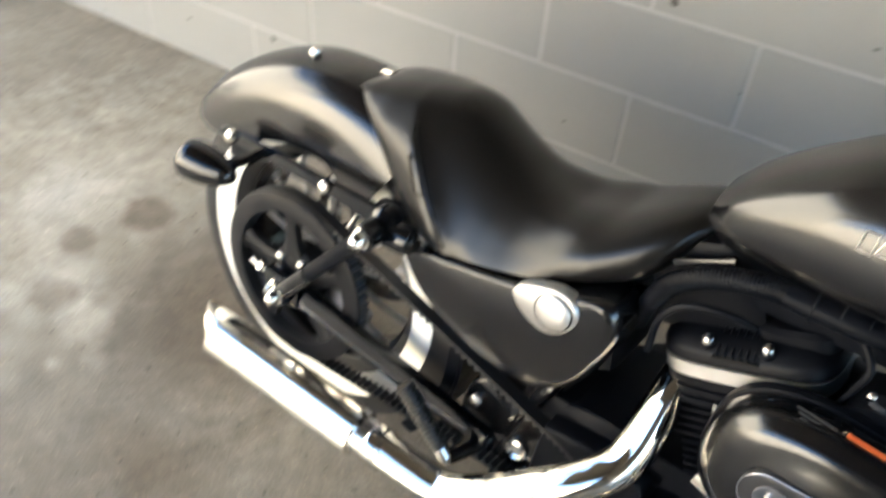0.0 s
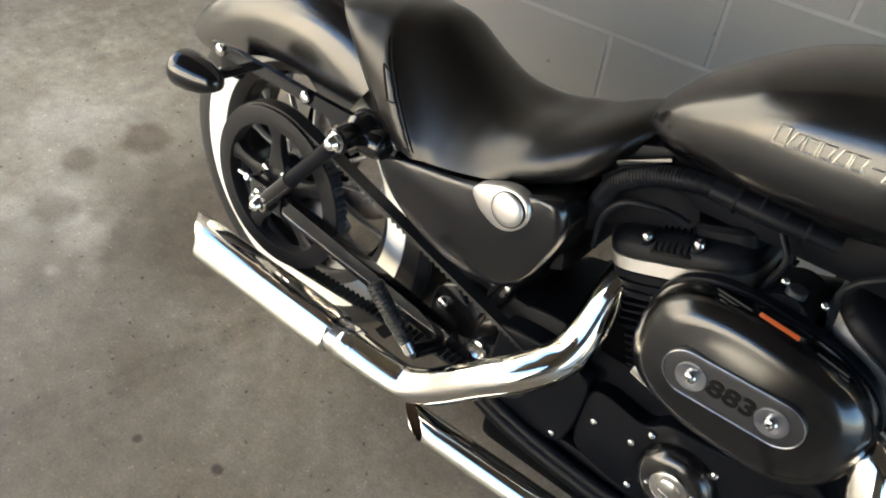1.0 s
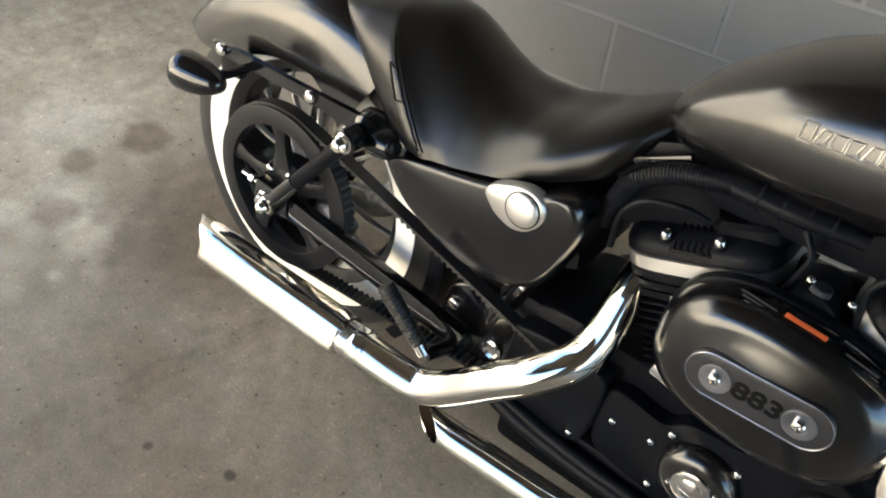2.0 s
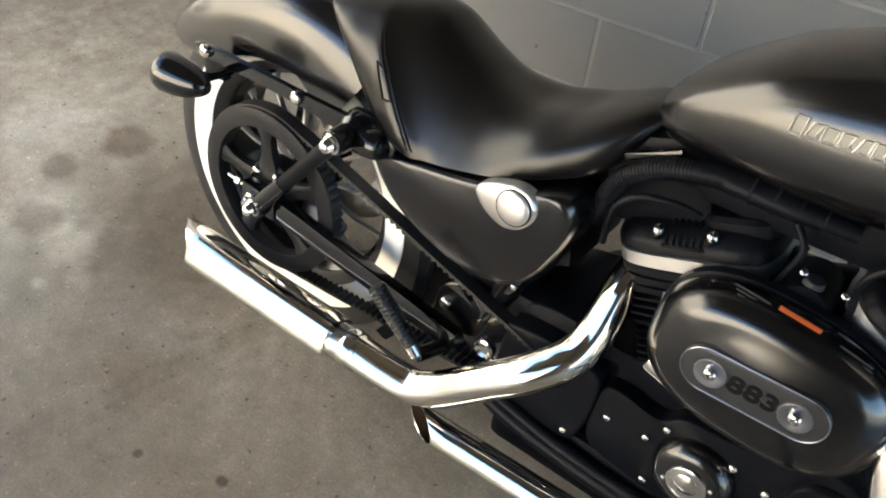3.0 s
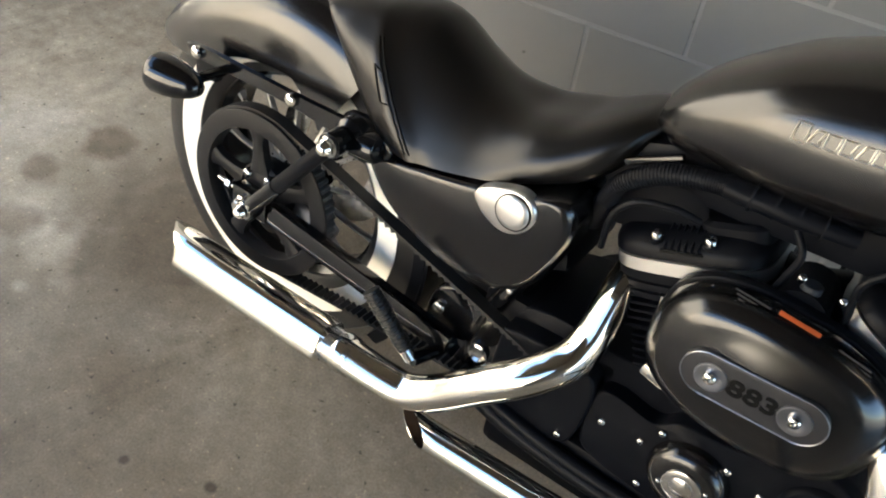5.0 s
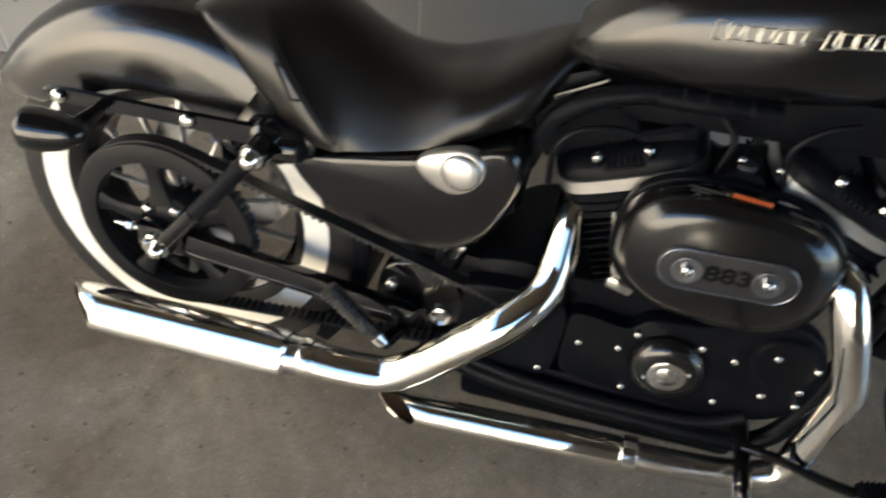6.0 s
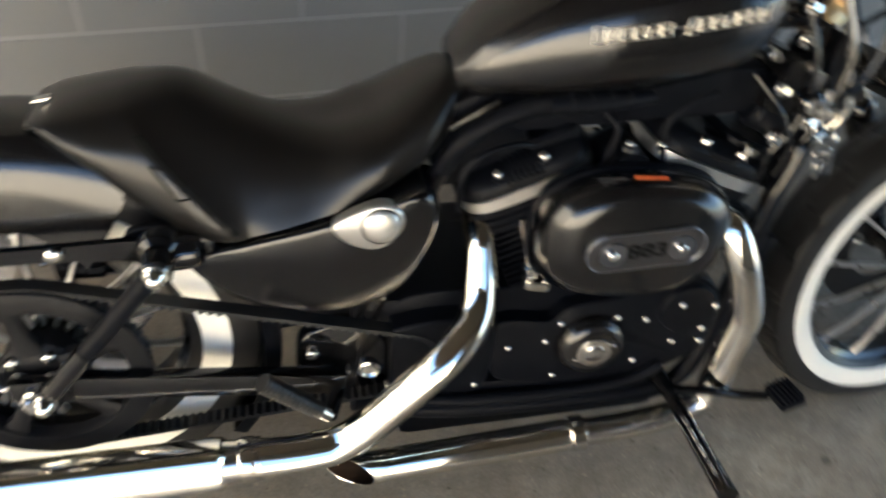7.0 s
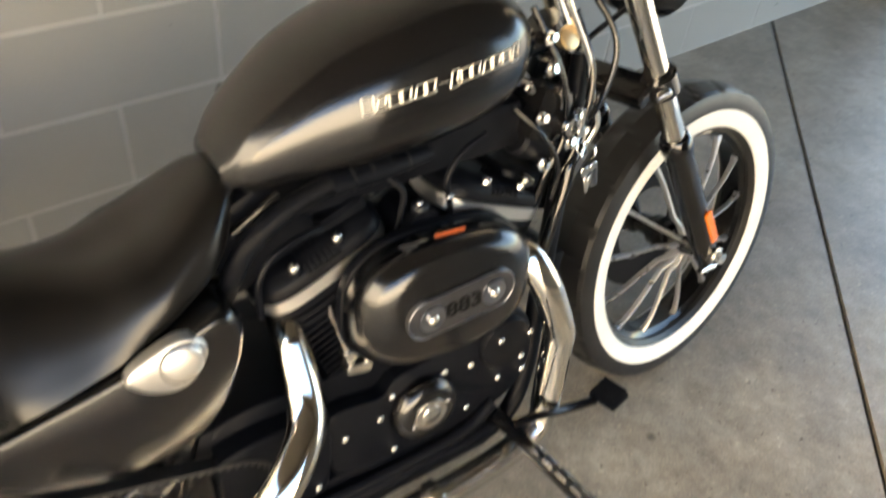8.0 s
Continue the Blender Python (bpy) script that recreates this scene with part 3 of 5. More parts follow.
# swing arm, axle and shocks on both sides
for s in (1, -1):
    f = (lambda b: b) if s == 1 else mirrored
    arm = part("swing_arm", f(block((0.40, 0.024, 0.042), along((0.04, -0.148, 0.328), (0.42, -0.135, 0.275)), 0.005)), GLOSS, bike, "gloss black square swing arm")
    part("axle_block", f(block((0.085, 0.03, 0.05), along((-0.055, -0.148, 0.326), (0.03, -0.148, 0.326)), 0.008)), GLOSS, arm)
    part("axle_nut", f(lathe([(0, 0.020), (0.004, 0.022), (0.010, 0.022), (0.012, 0.017), (0.020, 0.016), (0.022, 0.013), (0.022, 0.0)], (-0.018, -0.162, 0.322), (0, -1, 0), 6)), STEEL, arm, "plated axle nut", angle=20)
    part("adjuster_bolt", f(rod((-0.10, -0.150, 0.336), (-0.055, -0.150, 0.333), 0.005)), STEEL, arm)
    part("adjuster_nut", f(rod((-0.078, -0.150, 0.335), (-0.066, -0.150, 0.334), 0.010, seg=6)), STEEL, arm)
    shock = part("shock_absorber", f(tube([(0.005, -0.175, 0.337), (0.185, -0.196, 0.560)], [0.0135, 0.0135], 18, smooth=False)), PLASTIC, bike, "slim black shock absorber with plated bolts")
    part("lower_body", f(tube([(0.012, -0.176, 0.345), (0.075, -0.183, 0.424)], [0.0155, 0.0155], 18, smooth=False)), GLOSS, shock)
    for (x, z), y in (((0.0, 0.330), -0.172), ((0.19, 0.566), -0.194)):
        part("eye", f(rod((x, y + 0.018, z), (x, y - 0.012, z), 0.021)), GLOSS, shock)
        part("washer", f(rod((x, y - 0.012, z), (x, y - 0.015, z), 0.017)), STEEL, shock)
        part("acorn_nut", f(lathe([(0, 0.0135), (0.006, 0.0135), (0.008, 0.0115), (0.013, 0.0105), (0.017, 0.007), (0.0185, 0)], (x, y - 0.015, z), (0, -1, 0), 16)), CHROME, shock, "chrome domed nut")

# rear fender with its two struts
bm = bmesh.new()
section = [(0.0, 0.0), (0.026, 0.001), (0.048, 0.005), (0.066, 0.0135), (0.079, 0.027), (0.088, 0.046), (0.0945, 0.075), (0.0985, 0.135)]
rings = []
for k in range(49):
    a = radians(58 + (146 - 58) * k / 48)
    r = 0.379 + 0.010 * max(0, (radians(95) - a) / radians(37)) + 0.006 * max(0, (a - radians(140)) / radians(20))
    deep = 1.0 if a > radians(80) else 1.0 + 0.35 * (radians(80) - a) / radians(22)
    d = Vector((math.cos(a), 0, math.sin(a)))
    prof = [(-y, drop) for y, drop in section[::-1]] + [(y, drop) for y, drop in section[1:]]
    outer = [RC + d * (r - drop * deep) + Vector((0, y, 0)) for y, drop in prof]
    inner = [RC + d * (r - drop * deep - (0.003 if drop < 0.13 else 0)) + Vector((0, y * 0.965, 0)) for y, drop in prof[::-1]]
    # the skirt ends level with the strut, a little lower at the tail
    hem = float(np.interp(math.degrees(a), (60, 80, 136, 146), (0.50, 0.522, 0.522, 0.510)))
    for ring in (outer, inner):
        for q in ring:
            q.z = max(q.z, hem + 0.02 * (q.z - hem))
    rings.append(outer + inner)
skin(bm, rings)
bm.transform(Matrix.Translation((-0.012, 0, -0.005)))
fender = part("rear_fender", bm, DENIM, bike, "matt black bobbed rear fender")
bolt((-0.10, -0.02, 0.700), (-0.2, -0.1, 1), 0.010, 0.007, STEEL, fender, "rivet")
part("seat_bracket", block((0.022, 0.016, 0.005), along((0.035, -0.01, 0.7165), (0.065, -0.01, 0.7215)), 0.002), STEEL, fender, "plated seat bracket")
for s in (1, -1):
    f = (lambda b: b) if s == 1 else mirrored
    out = smooth_outline([(-0.192, 0.552), (-0.178, 0.563), (-0.07, 0.568), (0.05, 0.571), (0.165, 0.576), (0.235, 0.577), (0.258, 0.560), (0.240, 0.536), (0.16, 0.542), (0.05, 0.548), (-0.07, 0.545), (-0.172, 0.542)], 5)
    strut = part("fender_strut", f(slab(out, -0.131, -0.142, 0.004)), GLOSS, bike, "gloss black fender strut with plated bolts")
    for x, z in ((-0.162, 0.554), (0.056, 0.561)):
        bm = lathe([(-0.002, 0.0115), (0.005, 0.0115), (0.008, 0.009), (0.0095, 0.005), (0.0095, 0.0)], (x, -0.142, z), (0, -1, 0), 18)
        part("strut_bolt", f(bm), CHROME, strut)
    part("inner_bracket", f(slab(smooth_outline([(0.135, 0.545), (0.15, 0.575), (0.215, 0.575), (0.212, 0.535), (0.205, 0.512), (0.185, 0.500), (0.150, 0.515)], 4), -0.104, -0.116, 0.003)), PLASTIC, strut, "black inner fender bracket")
    part("strut_end", f(tube([(0.176, -0.150, 0.552), (0.186, -0.150, 0.555), (0.225, -0.150, 0.560), (0.240, -0.149, 0.561), (0.246, -0.149, 0.562)], [0.012, 0.023, 0.024, 0.021, 0.008], 24, 6)), GLOSS, strut, "rounded gloss black strut end")
    part("shock_stud_cover", f(lathe([(0, 0.03), (0.018, 0.028), (0.026, 0.02)], (0.19, -0.142, 0.566), (0, -1, 0), 24)), GLOSS, strut)
    # turn signal
    stalk = part("signal_stalk", f(tube([(-0.100, -0.14, 0.545), (-0.102, -0.18, 0.545), (-0.102, -0.205, 0.548)], 0.009, 12)), GLOSS, bike, "gloss black turn signal stalk")
    bm = lathe([(-0.048, 0.0), (-0.048, 0.029), (-0.045, 0.0325), (-0.038, 0.034), (-0.015, 0.033), (0.010, 0.0285), (0.032, 0.020), (0.044, 0.012), (0.049, 0.0)], (-0.104, -0.232, 0.553), (1, 0.10, 0.04), 32)
    part("turn_signal", f(bm), GLOSS, stalk, "gloss black bullet turn signal")
    part("signal_plate", f(block((0.05, 0.02, 0.045), Matrix.Translation((-0.150, -0.128, 0.530)), 0.006)), PLASTIC, strut)

# seat
XS = [0.035, 0.06, 0.108, 0.16, 0.209, 0.24, 0.29, 0.35, 0.42, 0.49, 0.55, 0.585, 0.604]
TOP = [0.704, 0.719, 0.732, 0.742, 0.749, 0.745, 0.718, 0.694, 0.686, 0.702, 0.740, 0.757, 0.753]
LOW = [0.706, 0.702, 0.668, 0.622, 0.583, 0.566, 0.564, 0.578, 0.598, 0.626, 0.655, 0.692, 0.748]
WID = [0.050, 0.078, 0.098, 0.114, 0.128, 0.137, 0.143, 0.144, 0.141, 0.128, 0.106, 0.082, 0.045]
seat_top, seat_low, seat_half = (eased(XS, v) for v in (TOP, LOW, WID))
bm = bmesh.new()
rings = []
for k in range(141):
    x = XS[0] + (XS[-1] - XS[0]) * k / 140
    soft_c, soft_s = (float(np.interp(x, (0.10, 0.20, 0.33, 0.46), v)) for v in ((0.82, 0.82, 0.98, 0.78), (0.74, 0.74, 0.98, 0.72)))
    t, b, w = seat_top(x), seat_low(x), seat_half(x)
    b = min(b, t - 0.004)
    ring = []
    for j in range(41):
        a = math.pi * j / 40
        c, sn = math.cos(a), math.sin(a)
        y = -w * math.copysign(abs(c) ** soft_c, c)
        z = b + (t - b) * sn ** soft_s
        ahead = x - (0.184 + (0.701 - z) * 0.85)
        back = min(1, max(0, (0.50 - x) / 0.13))
        y *= 1 - 0.28 * (1 - math.exp(-max(0, ahead) / 0.028)) * back * back * (3 - 2 * back) * sn ** 0.5
        y *= 1 + 0.05 * min(1, max(0, 0.5 - ahead / 0.008)) * min(1, max(0, (0.71 - z) / 0.02))
        dish = -0.010 * math.exp(-((x - 0.40) / 0.10) ** 2) * math.exp(-(y / 0.06) ** 2)
        ring.append(Vector((x, y, z + dish)))
    ring += [Vector((x, w * 0.9 * (1 - 2 * j / 6), b - 0.010)) for j in range(7)]
    rings.append(ring)
skin(bm, rings)
for v in range(2):
    bmesh.ops.smooth_vert(bm, verts=bm.verts, factor=0.4, use_axis_x=False, use_axis_y=True, use_axis_z=True)
seat = part("seat", bm, VINYL, bike, "low black vinyl solo seat with a raised back", 60)

bpy.context.view_layer.update()
for k in (0, 1):
    pts = [press(seat, 0.181 + 0.109 * j / 14 - 0.006 * k, 0.706 - 0.130 * j / 14, 0.0006) for j in range(15)]
    part("seam", tube(pts, 0.0016, 6, 3), INK, seat, "stitched seam")
corners = [(0.190, 0.674), (0.207, 0.668), (0.236, 0.632), (0.220, 0.630), (0.190, 0.674)]
pts = [press(seat, a[0] + (b[0] - a[0]) * k / 4, a[1] + (b[1] - a[1]) * k / 4, 0.0008) for a, b in zip(corners, corners[1:]) for k in range(4)]
part("stitched_tab", tube(pts + pts[:1], 0.0016, 6, 1, smooth=False), INK, seat, "small stitched tab outline")

# fuel tank
XS2 = [0.592, 0.603, 0.622, 0.66, 0.715, 0.78, 0.86, 0.93, 0.985, 1.022, 1.046]
TOP2 = [0.774, 0.797, 0.819, 0.850, 0.889, 0.916, 0.937, 0.946, 0.941, 0.921, 0.888]
LOW2 = [0.731, 0.722, 0.718, 0.720, 0.723, 0.728, 0.736, 0.748, 0.767, 0.794, 0.838]
WID2 = [0.046, 0.066, 0.080, 0.097, 0.118, 0.136, 0.143, 0.142, 0.134, 0.112, 0.066]
tank_top, tank_low, tank_half = (eased(XS2, v, 0.008) for v in (TOP2, LOW2, WID2))
bm = bmesh.new()
rings = []
for k in range(65):
    x = XS2[0] + (XS2[-1] - XS2[0]) * (0.5 - 0.5 * math.cos(math.pi * k / 64))
    t, b, w = tank_top(x), tank_low(x), tank_half(x)
    ring = []
    for j in range(48):
        a = 2 * math.pi * j / 48
        c, sn = math.cos(a), math.sin(a)
        mid = b + (t - b) * 0.48
        z = mid + (t - mid) * sn ** 0.80 if sn >= 0 else mid - (mid - b) * (-sn) ** 0.80
        ring.append(Vector((x, -w * math.copysign(abs(c) ** (0.70 if sn >= 0 else 0.66), c), z)))
    rings.append(ring)
skin(bm, rings)
for v in range(6):
    bmesh.ops.smooth_vert(bm, verts=bm.verts, factor=0.5, use_axis_x=True, use_axis_y=True, use_axis_z=True)
tank = part("fuel_tank", bm, DENIM, bike, "matt black teardrop fuel tank with a silver maker's mark", 80)

bpy.context.view_layer.update()

# the maker's mark: a row of plain silver outlined blocks
for k in range(14):
    if k == 6:
        part("mark", tube([press(tank, 0.853 + 0.004 * j, 0.853 + 0.0005 * j, 0.0006) for j in range(4)], 0.0012, 6, 1, smooth=False), BADGE, tank)
        continue
    x0, zc = 0.752 + 0.0165 * k, 0.8385 + 0.0023 * k
    hh = 0.0105 if k in (0, 7, 13) else 0.0080
    w = 0.0135
    ring = [(x0, zc - hh), (x0 + w, zc - hh + 0.002), (x0 + w - 0.003 * (k % 2), zc - 0.002), (x0 + w, zc + hh + 0.002), (x0 + 0.004 * (k % 3 == 1), zc + hh)]
    pts = [press(tank, a[0] + (b[0] - a[0]) * j / 3, a[1] + (b[1] - a[1]) * j / 3, 0.0005) for a, b in zip(ring, ring[1:] + ring[:1]) for j in range(3)]
    part("mark", tube(pts + pts[:1], 0.0012, 6, 1, smooth=False), BADGE, tank)

# oil tank cover under the seat with its badge
out = smooth_outline([(0.213, 0.524), (0.233, 0.546), (0.295, 0.562), (0.385, 0.583), (0.47, 0.608), (0.532, 0.632), (0.558, 0.622), (0.566, 0.588), (0.555, 0.528), (0.524, 0.460), (0.468, 0.420), (0.372, 0.413), (0.266, 0.458)], 6)
shell = slab(out, -0.075, -0.152, 0.024, crown=0.007, steps=6)
shell.transform(Matrix(((1, 0, 0, 0), (0, 1, -0.10, 0.054), (0, 0, 1, 0), (0, 0, 0, 1))))
cover = part("oil_tank_cover", shell, DENIM, bike, "matt black oil tank cover with a silver filler badge", 60)
cover_outline = out
badge = smooth_outline([(0.415, 0.586), (0.425, 0.600), (0.450, 0.613), (0.479, 0.622), (0.501, 0.617), (0.513, 0.600), (0.509, 0.576), (0.492, 0.556), (0.468, 0.549), (0.440, 0.558), (0.423, 0.572)], 6)
plug = part("filler_badge", slab(badge, -0.140, -0.163, 0.006, crown=0.003, steps=4), ALLOY, cover, "satin silver teardrop filler badge", 60)
part("filler_cap", lathe([(0, 0.0255), (0.003, 0.0255), (0.0055, 0.0235), (0.0075, 0.016), (0.0083, 0.0)], (0.481, -0.1605, 0.590), (0, -1, 0.05), 40), ALLOY, plug, "round raised silver cap")
part("cap_groove", lathe([(0, 0.0255), (0.003, 0.0255), (0.003, 0.0275), (0, 0.0275)], (0.481, -0.1600, 0.590), (0, -1, 0.05), 40, closed=True), INK, plug)
for x, z in ((0.462, 0.412), (0.490, 0.418)):
    bolt((x, -0.105, z), r=0.006, parent=cover)

# ---- engine
CR = Vector((0.83, 0, 0.30))
case = smooth_outline([(0.50, 0.22), (0.50, 0.36), (0.56, 0.40), (0.70, 0.40), (0.80, 0.43), (0.95, 0.42), (1.03, 0.38), (1.06, 0.30), (1.02, 0.21), (0.90, 0.175), (0.62, 0.175)], 5)
crank = part("crankcase", slab(case, 0.115, -0.085, 0.008), WRINKLE, bike, "black painted engine crankcase")
gear = smooth_outline([(0.675, 0.235), (0.672, 0.33), (0.70, 0.352), (0.765, 0.345), (0.80, 0.372), (0.88, 0.385), (0.92, 0.41), (0.955, 0.432), (1.03, 0.412), (1.064, 0.36), (1.062, 0.275), (1.02, 0.225), (0.93, 0.200), (0.80, 0.200), (0.71, 0.21)], 5)
gearcover = part("gear_cover", slab(gear, -0.085, -0.114, 0.007), WRINKLE, crank, "black gear cover with bright screws")
sprocket = smooth_outline([(0.505, 0.215), (0.503, 0.34), (0.515, 0.362), (0.60, 0.372), (0.668, 0.352), (0.668, 0.235), (0.64, 0.20), (0.55, 0.195)], 5)
part("sprocket_cover", slab(sprocket, -0.085, -0.122, 0.006), PLASTIC, crank, "flat black sprocket cover")
dome = part("timer_cover", lathe([(0, 0.062), (0.010, 0.061), (0.022, 0.054), (0.027, 0.046), (0.028, 0.038)], (0.842, -0.113, 0.292), (0, -1, 0), 44), DENIM, crank, "black domed round cover with a bright centre")
part("cover_plate", lathe([(0, 0.030), (0.003, 0.030), (0.004, 0.028), (0.0035, 0.018), (0.005, 0.016), (0.0055, 0.0)], (0.842, -0.1405, 0.292), (0, -1, 0), 36), STEEL, dome, "bright round timer plate")
for k in (0.4, 0.4 + math.pi):
    bolt((0.842 + 0.035 * math.cos(k), -0.1410, 0.292 + 0.035 * math.sin(k)), r=0.0035, h=0.003, parent=dome)
boss = part("cam_boss", lathe([(0, 0.052), (0.008, 0.051), (0.013, 0.047), (0.014, 0.0)], (1.004, -0.112, 0.355), (0, -1, 0), 40), WRINKLE, crank, "round black cam cover")
for x, z in ((0.987, 0.372), (1.047, 0.365)):
    bolt((x, -0.1265, z), r=0.0065, h=0.007, parent=boss)
for x, z in GEAR_BOLTS:
    bolt((x, -0.1145, z), r=0.0065, h=0.007, parent=gearcover)
for x, z in ((0.645, 0.222), (0.53, 0.215)):
    bolt((x, -0.122, z), r=0.006, h=0.005, parent=crank)
# cylinders with fins, heads and rocker boxes
for side, deg in (("rear", 22.5), ("front", -22.5)):
    t = radians(deg)
    C = Matrix.Translation(CR + (Vector((0.036, 0, 0.012)) if side == "front" else Vector())) @ Matrix.Rotation(-t, 4, "Y")
    bm = rod((0, 0, 0.07), (0, 0, 0.27), 0.062, seg=32)
    bm.transform(C)
    cyl = part("cylinder", bm, WRINKLE, bike, "black finned engine cylinder")
    for k in range(15):
        z = 0.105 + 0.0125 * k
        sx, sy = (0.168, 0.168) if k < 9 else (0.206, 0.196)
        part("fin", block((sx, sy, 0.0042), C @ Matrix.Translation((0, 0, z)), 0.0018, seg=1), FINS, cyl)
    head = part("cylinder_head", block((0.17, 0.15, 0.06), C @ Matrix.Translation((0, 0, 0.275)), 0.012), WRINKLE, bike, "black cylinder head")

    def ring_of(half, high, z, pw=4.5):
        return [C @ Vector((half * math.copysign(abs(math.cos(a)) ** (2 / pw), math.cos(a)), high * math.copysign(abs(math.sin(a)) ** (2 / pw), math.sin(a)), z)) for a in (2 * math.pi * k / 64 for k in range(64))]

    gasket = skin(bmesh.new(), [ring_of(w - 0.005 * g, w - 0.005 - 0.005 * g, h) for h, w, g in ((0.266, 0.106, 1), (0.267, 0.106, 0), (0.276, 0.106, 0), (0.277, 0.106, 1), (0.280, 0.106, 1), (0.281, 0.106, 0), (0.290, 0.106, 0), (0.291, 0.106, 1), (0.294, 0.106, 1), (0.295, 0.106, 0), (0.306, 0.106, 0), (0.307, 0.106, 1))])
    part("lower_rocker_box", gasket, PLASTIC, head, "black lower rocker box")
    band = skin(bmesh.new(), [ring_of(0.104, 0.099, 0.307), ring_of(0.107, 0.102, 0.309), ring_of(0.107, 0.102, 0.328), ring_of(0.104, 0.099, 0.330)])
    part("bright_band", band, ALLOY, head, "machined bright edge of the rocker box")
    box = skin(bmesh.new(), [ring_of(0.104, 0.099, 0.330), ring_of(0.1075, 0.1025, 0.332), ring_of(0.107, 0.102, 0.345), ring_of(0.104, 0.098, 0.352), ring_of(0.092, 0.084, 0.362), ring_of(0.080, 0.072, 0.365), ring_of(0.066, 0.060, 0.3655)])
    part("rocker_box", box, PLASTIC, head, "matt black rocker box")
    lid = skin(bmesh.new(), [ring_of(0.048, 0.074, 0.354), ring_of(0.048, 0.074, 0.374), ring_of(0.043, 0.068, 0.380), ring_of(0.033, 0.056, 0.381)])
    lid.transform(C @ Matrix.Translation((0.055, 0, 0)) @ C.inverted())
    part("rocker_lid", lid, PLASTIC, head, "raised black rocker lid")
    for k in range(6):
        part("rib", block((0.0042, 0.052, 0.014), C @ Matrix.Translation((-0.002 + 0.0088 * (k - 2.5), -0.078, 0.356)) @ pose(0, 0, 0, 24, 0, 0), 0.0015, seg=1), PLASTIC, head)
    part("rib_recess", block((0.058, 0.05, 0.006), C @ Matrix.Translation((-0.002, -0.080, 0.354)) @ pose(0, 0, 0, 24, 0, 0), 0.002, seg=1), INK, head)
    for u in (-0.038, 0.033):
        a = C @ Vector((u, -0.088, 0.352))
        w = (C.to_3x3() @ Vector((0, -0.15, 1))).normalized()
        part("collar", rod(a - w * 0.01, a + w * 0.006, 0.011), PLASTIC, head)
        bolt(a + w * 0.006, w, 0.0082, 0.010, STEEL, head)

# air cleaner
TILTED = Matrix(((1, 0, 0, 0), (0, 1, 0, 0), (0, -0.25, 1, -0.25 * 0.135), (0, 0, 0, 1)))
body = oval(0.856, 0.533, 0.152, 0.109, -3, 72, 2.6)
shell = slab(body, -0.128, -0.204, 0.058, crown=0.010, steps=12)
shell.transform(TILTED)
ac = part("air_cleaner", shell, DENIM, bike, "matt black oval air cleaner cover", 70)
part("backing_plate", slab(oval(0.856, 0.532, 0.1545, 0.1115, -3, 64, 2.7), -0.112, -0.1275, 0.003), PLASTIC, ac, "black backing plate")
ins = part("cover_insert", slab(track((0.797, 0.549), (0.910, 0.556), 0.032), -0.185, -0.2045, 0.002, crown=0.0005), INSERT, ac, "dark grey oval insert with two bright screws")
lip = track((0.797, 0.549), (0.910, 0.556), 0.0318)
part("insert_lip", tube([(x, -0.2040, z) for x, z in lip + lip[:1]], 0.0009, 6, 1, smooth=False), BLUEDISC, ins, "thin bright lip round the insert")
for x, z in ((0.803, 0.549), (0.905, 0.555)):
    part("dimple", lathe([(0, 0.0205), (0.0022, 0.0200), (0.0026, 0.0185), (0.0004, 0.011), (0.0003, 0.0)], (x, -0.2045, z), (0, -1, 0), 32), BLUEDISC, ins, "dished metal washer")
    bolt((x, -0.2045, z), r=0.0085, h=0.008, parent=ins)


def writing(text, size, m, mat, parent, name, deep=0.0006):
    cu = bpy.data.curves.new(name, "FONT")
    cu.body, cu.size, cu.align_x, cu.align_y, cu.extrude, cu.offset = text, size, "CENTER", "CENTER", deep, 0.0009
    ob = bpy.data.objects.new(name, cu)
    scene.collection.objects.link(ob)
    me = bpy.data.meshes.new_from_object(ob.evaluated_get(bpy.context.evaluated_depsgraph_get()))
    bpy.data.objects.remove(ob)
    bm = bmesh.new()
    bm.from_mesh(me)
    bmesh.ops.remove_doubles(bm, verts=bm.verts, dist=1e-5)
    bm.to_mesh(me)
    bm.free()
    me.transform(m)
    me.materials.clear()
    me.materials.append(mat)
    ob = new(name, me)
    ob.parent = parent
    return ob


FACE = Matrix(((1, 0, 0), (0, 0, -1), (0, 1, 0))).to_4x4()  # text upright, facing the bike's right side
bpy.context.view_layer.update()
for k, digit in enumerate("883"):
    writing(digit, 0.033, Matrix.Translation((0.834 + 0.0205 * k, -0.2052, 0.5510 + 0.0012 * k)) @ FACE @ Matrix.Diagonal((1.25, 1, 1, 1)), INK, ins, "digit")
part("mount_strip", block((0.078, 0.012, 0.010), along((0.580, -0.088, 0.694), (0.652, -0.088, 0.735)), 0.003), GLOSS, bike, "gloss black strip under the seat nose")

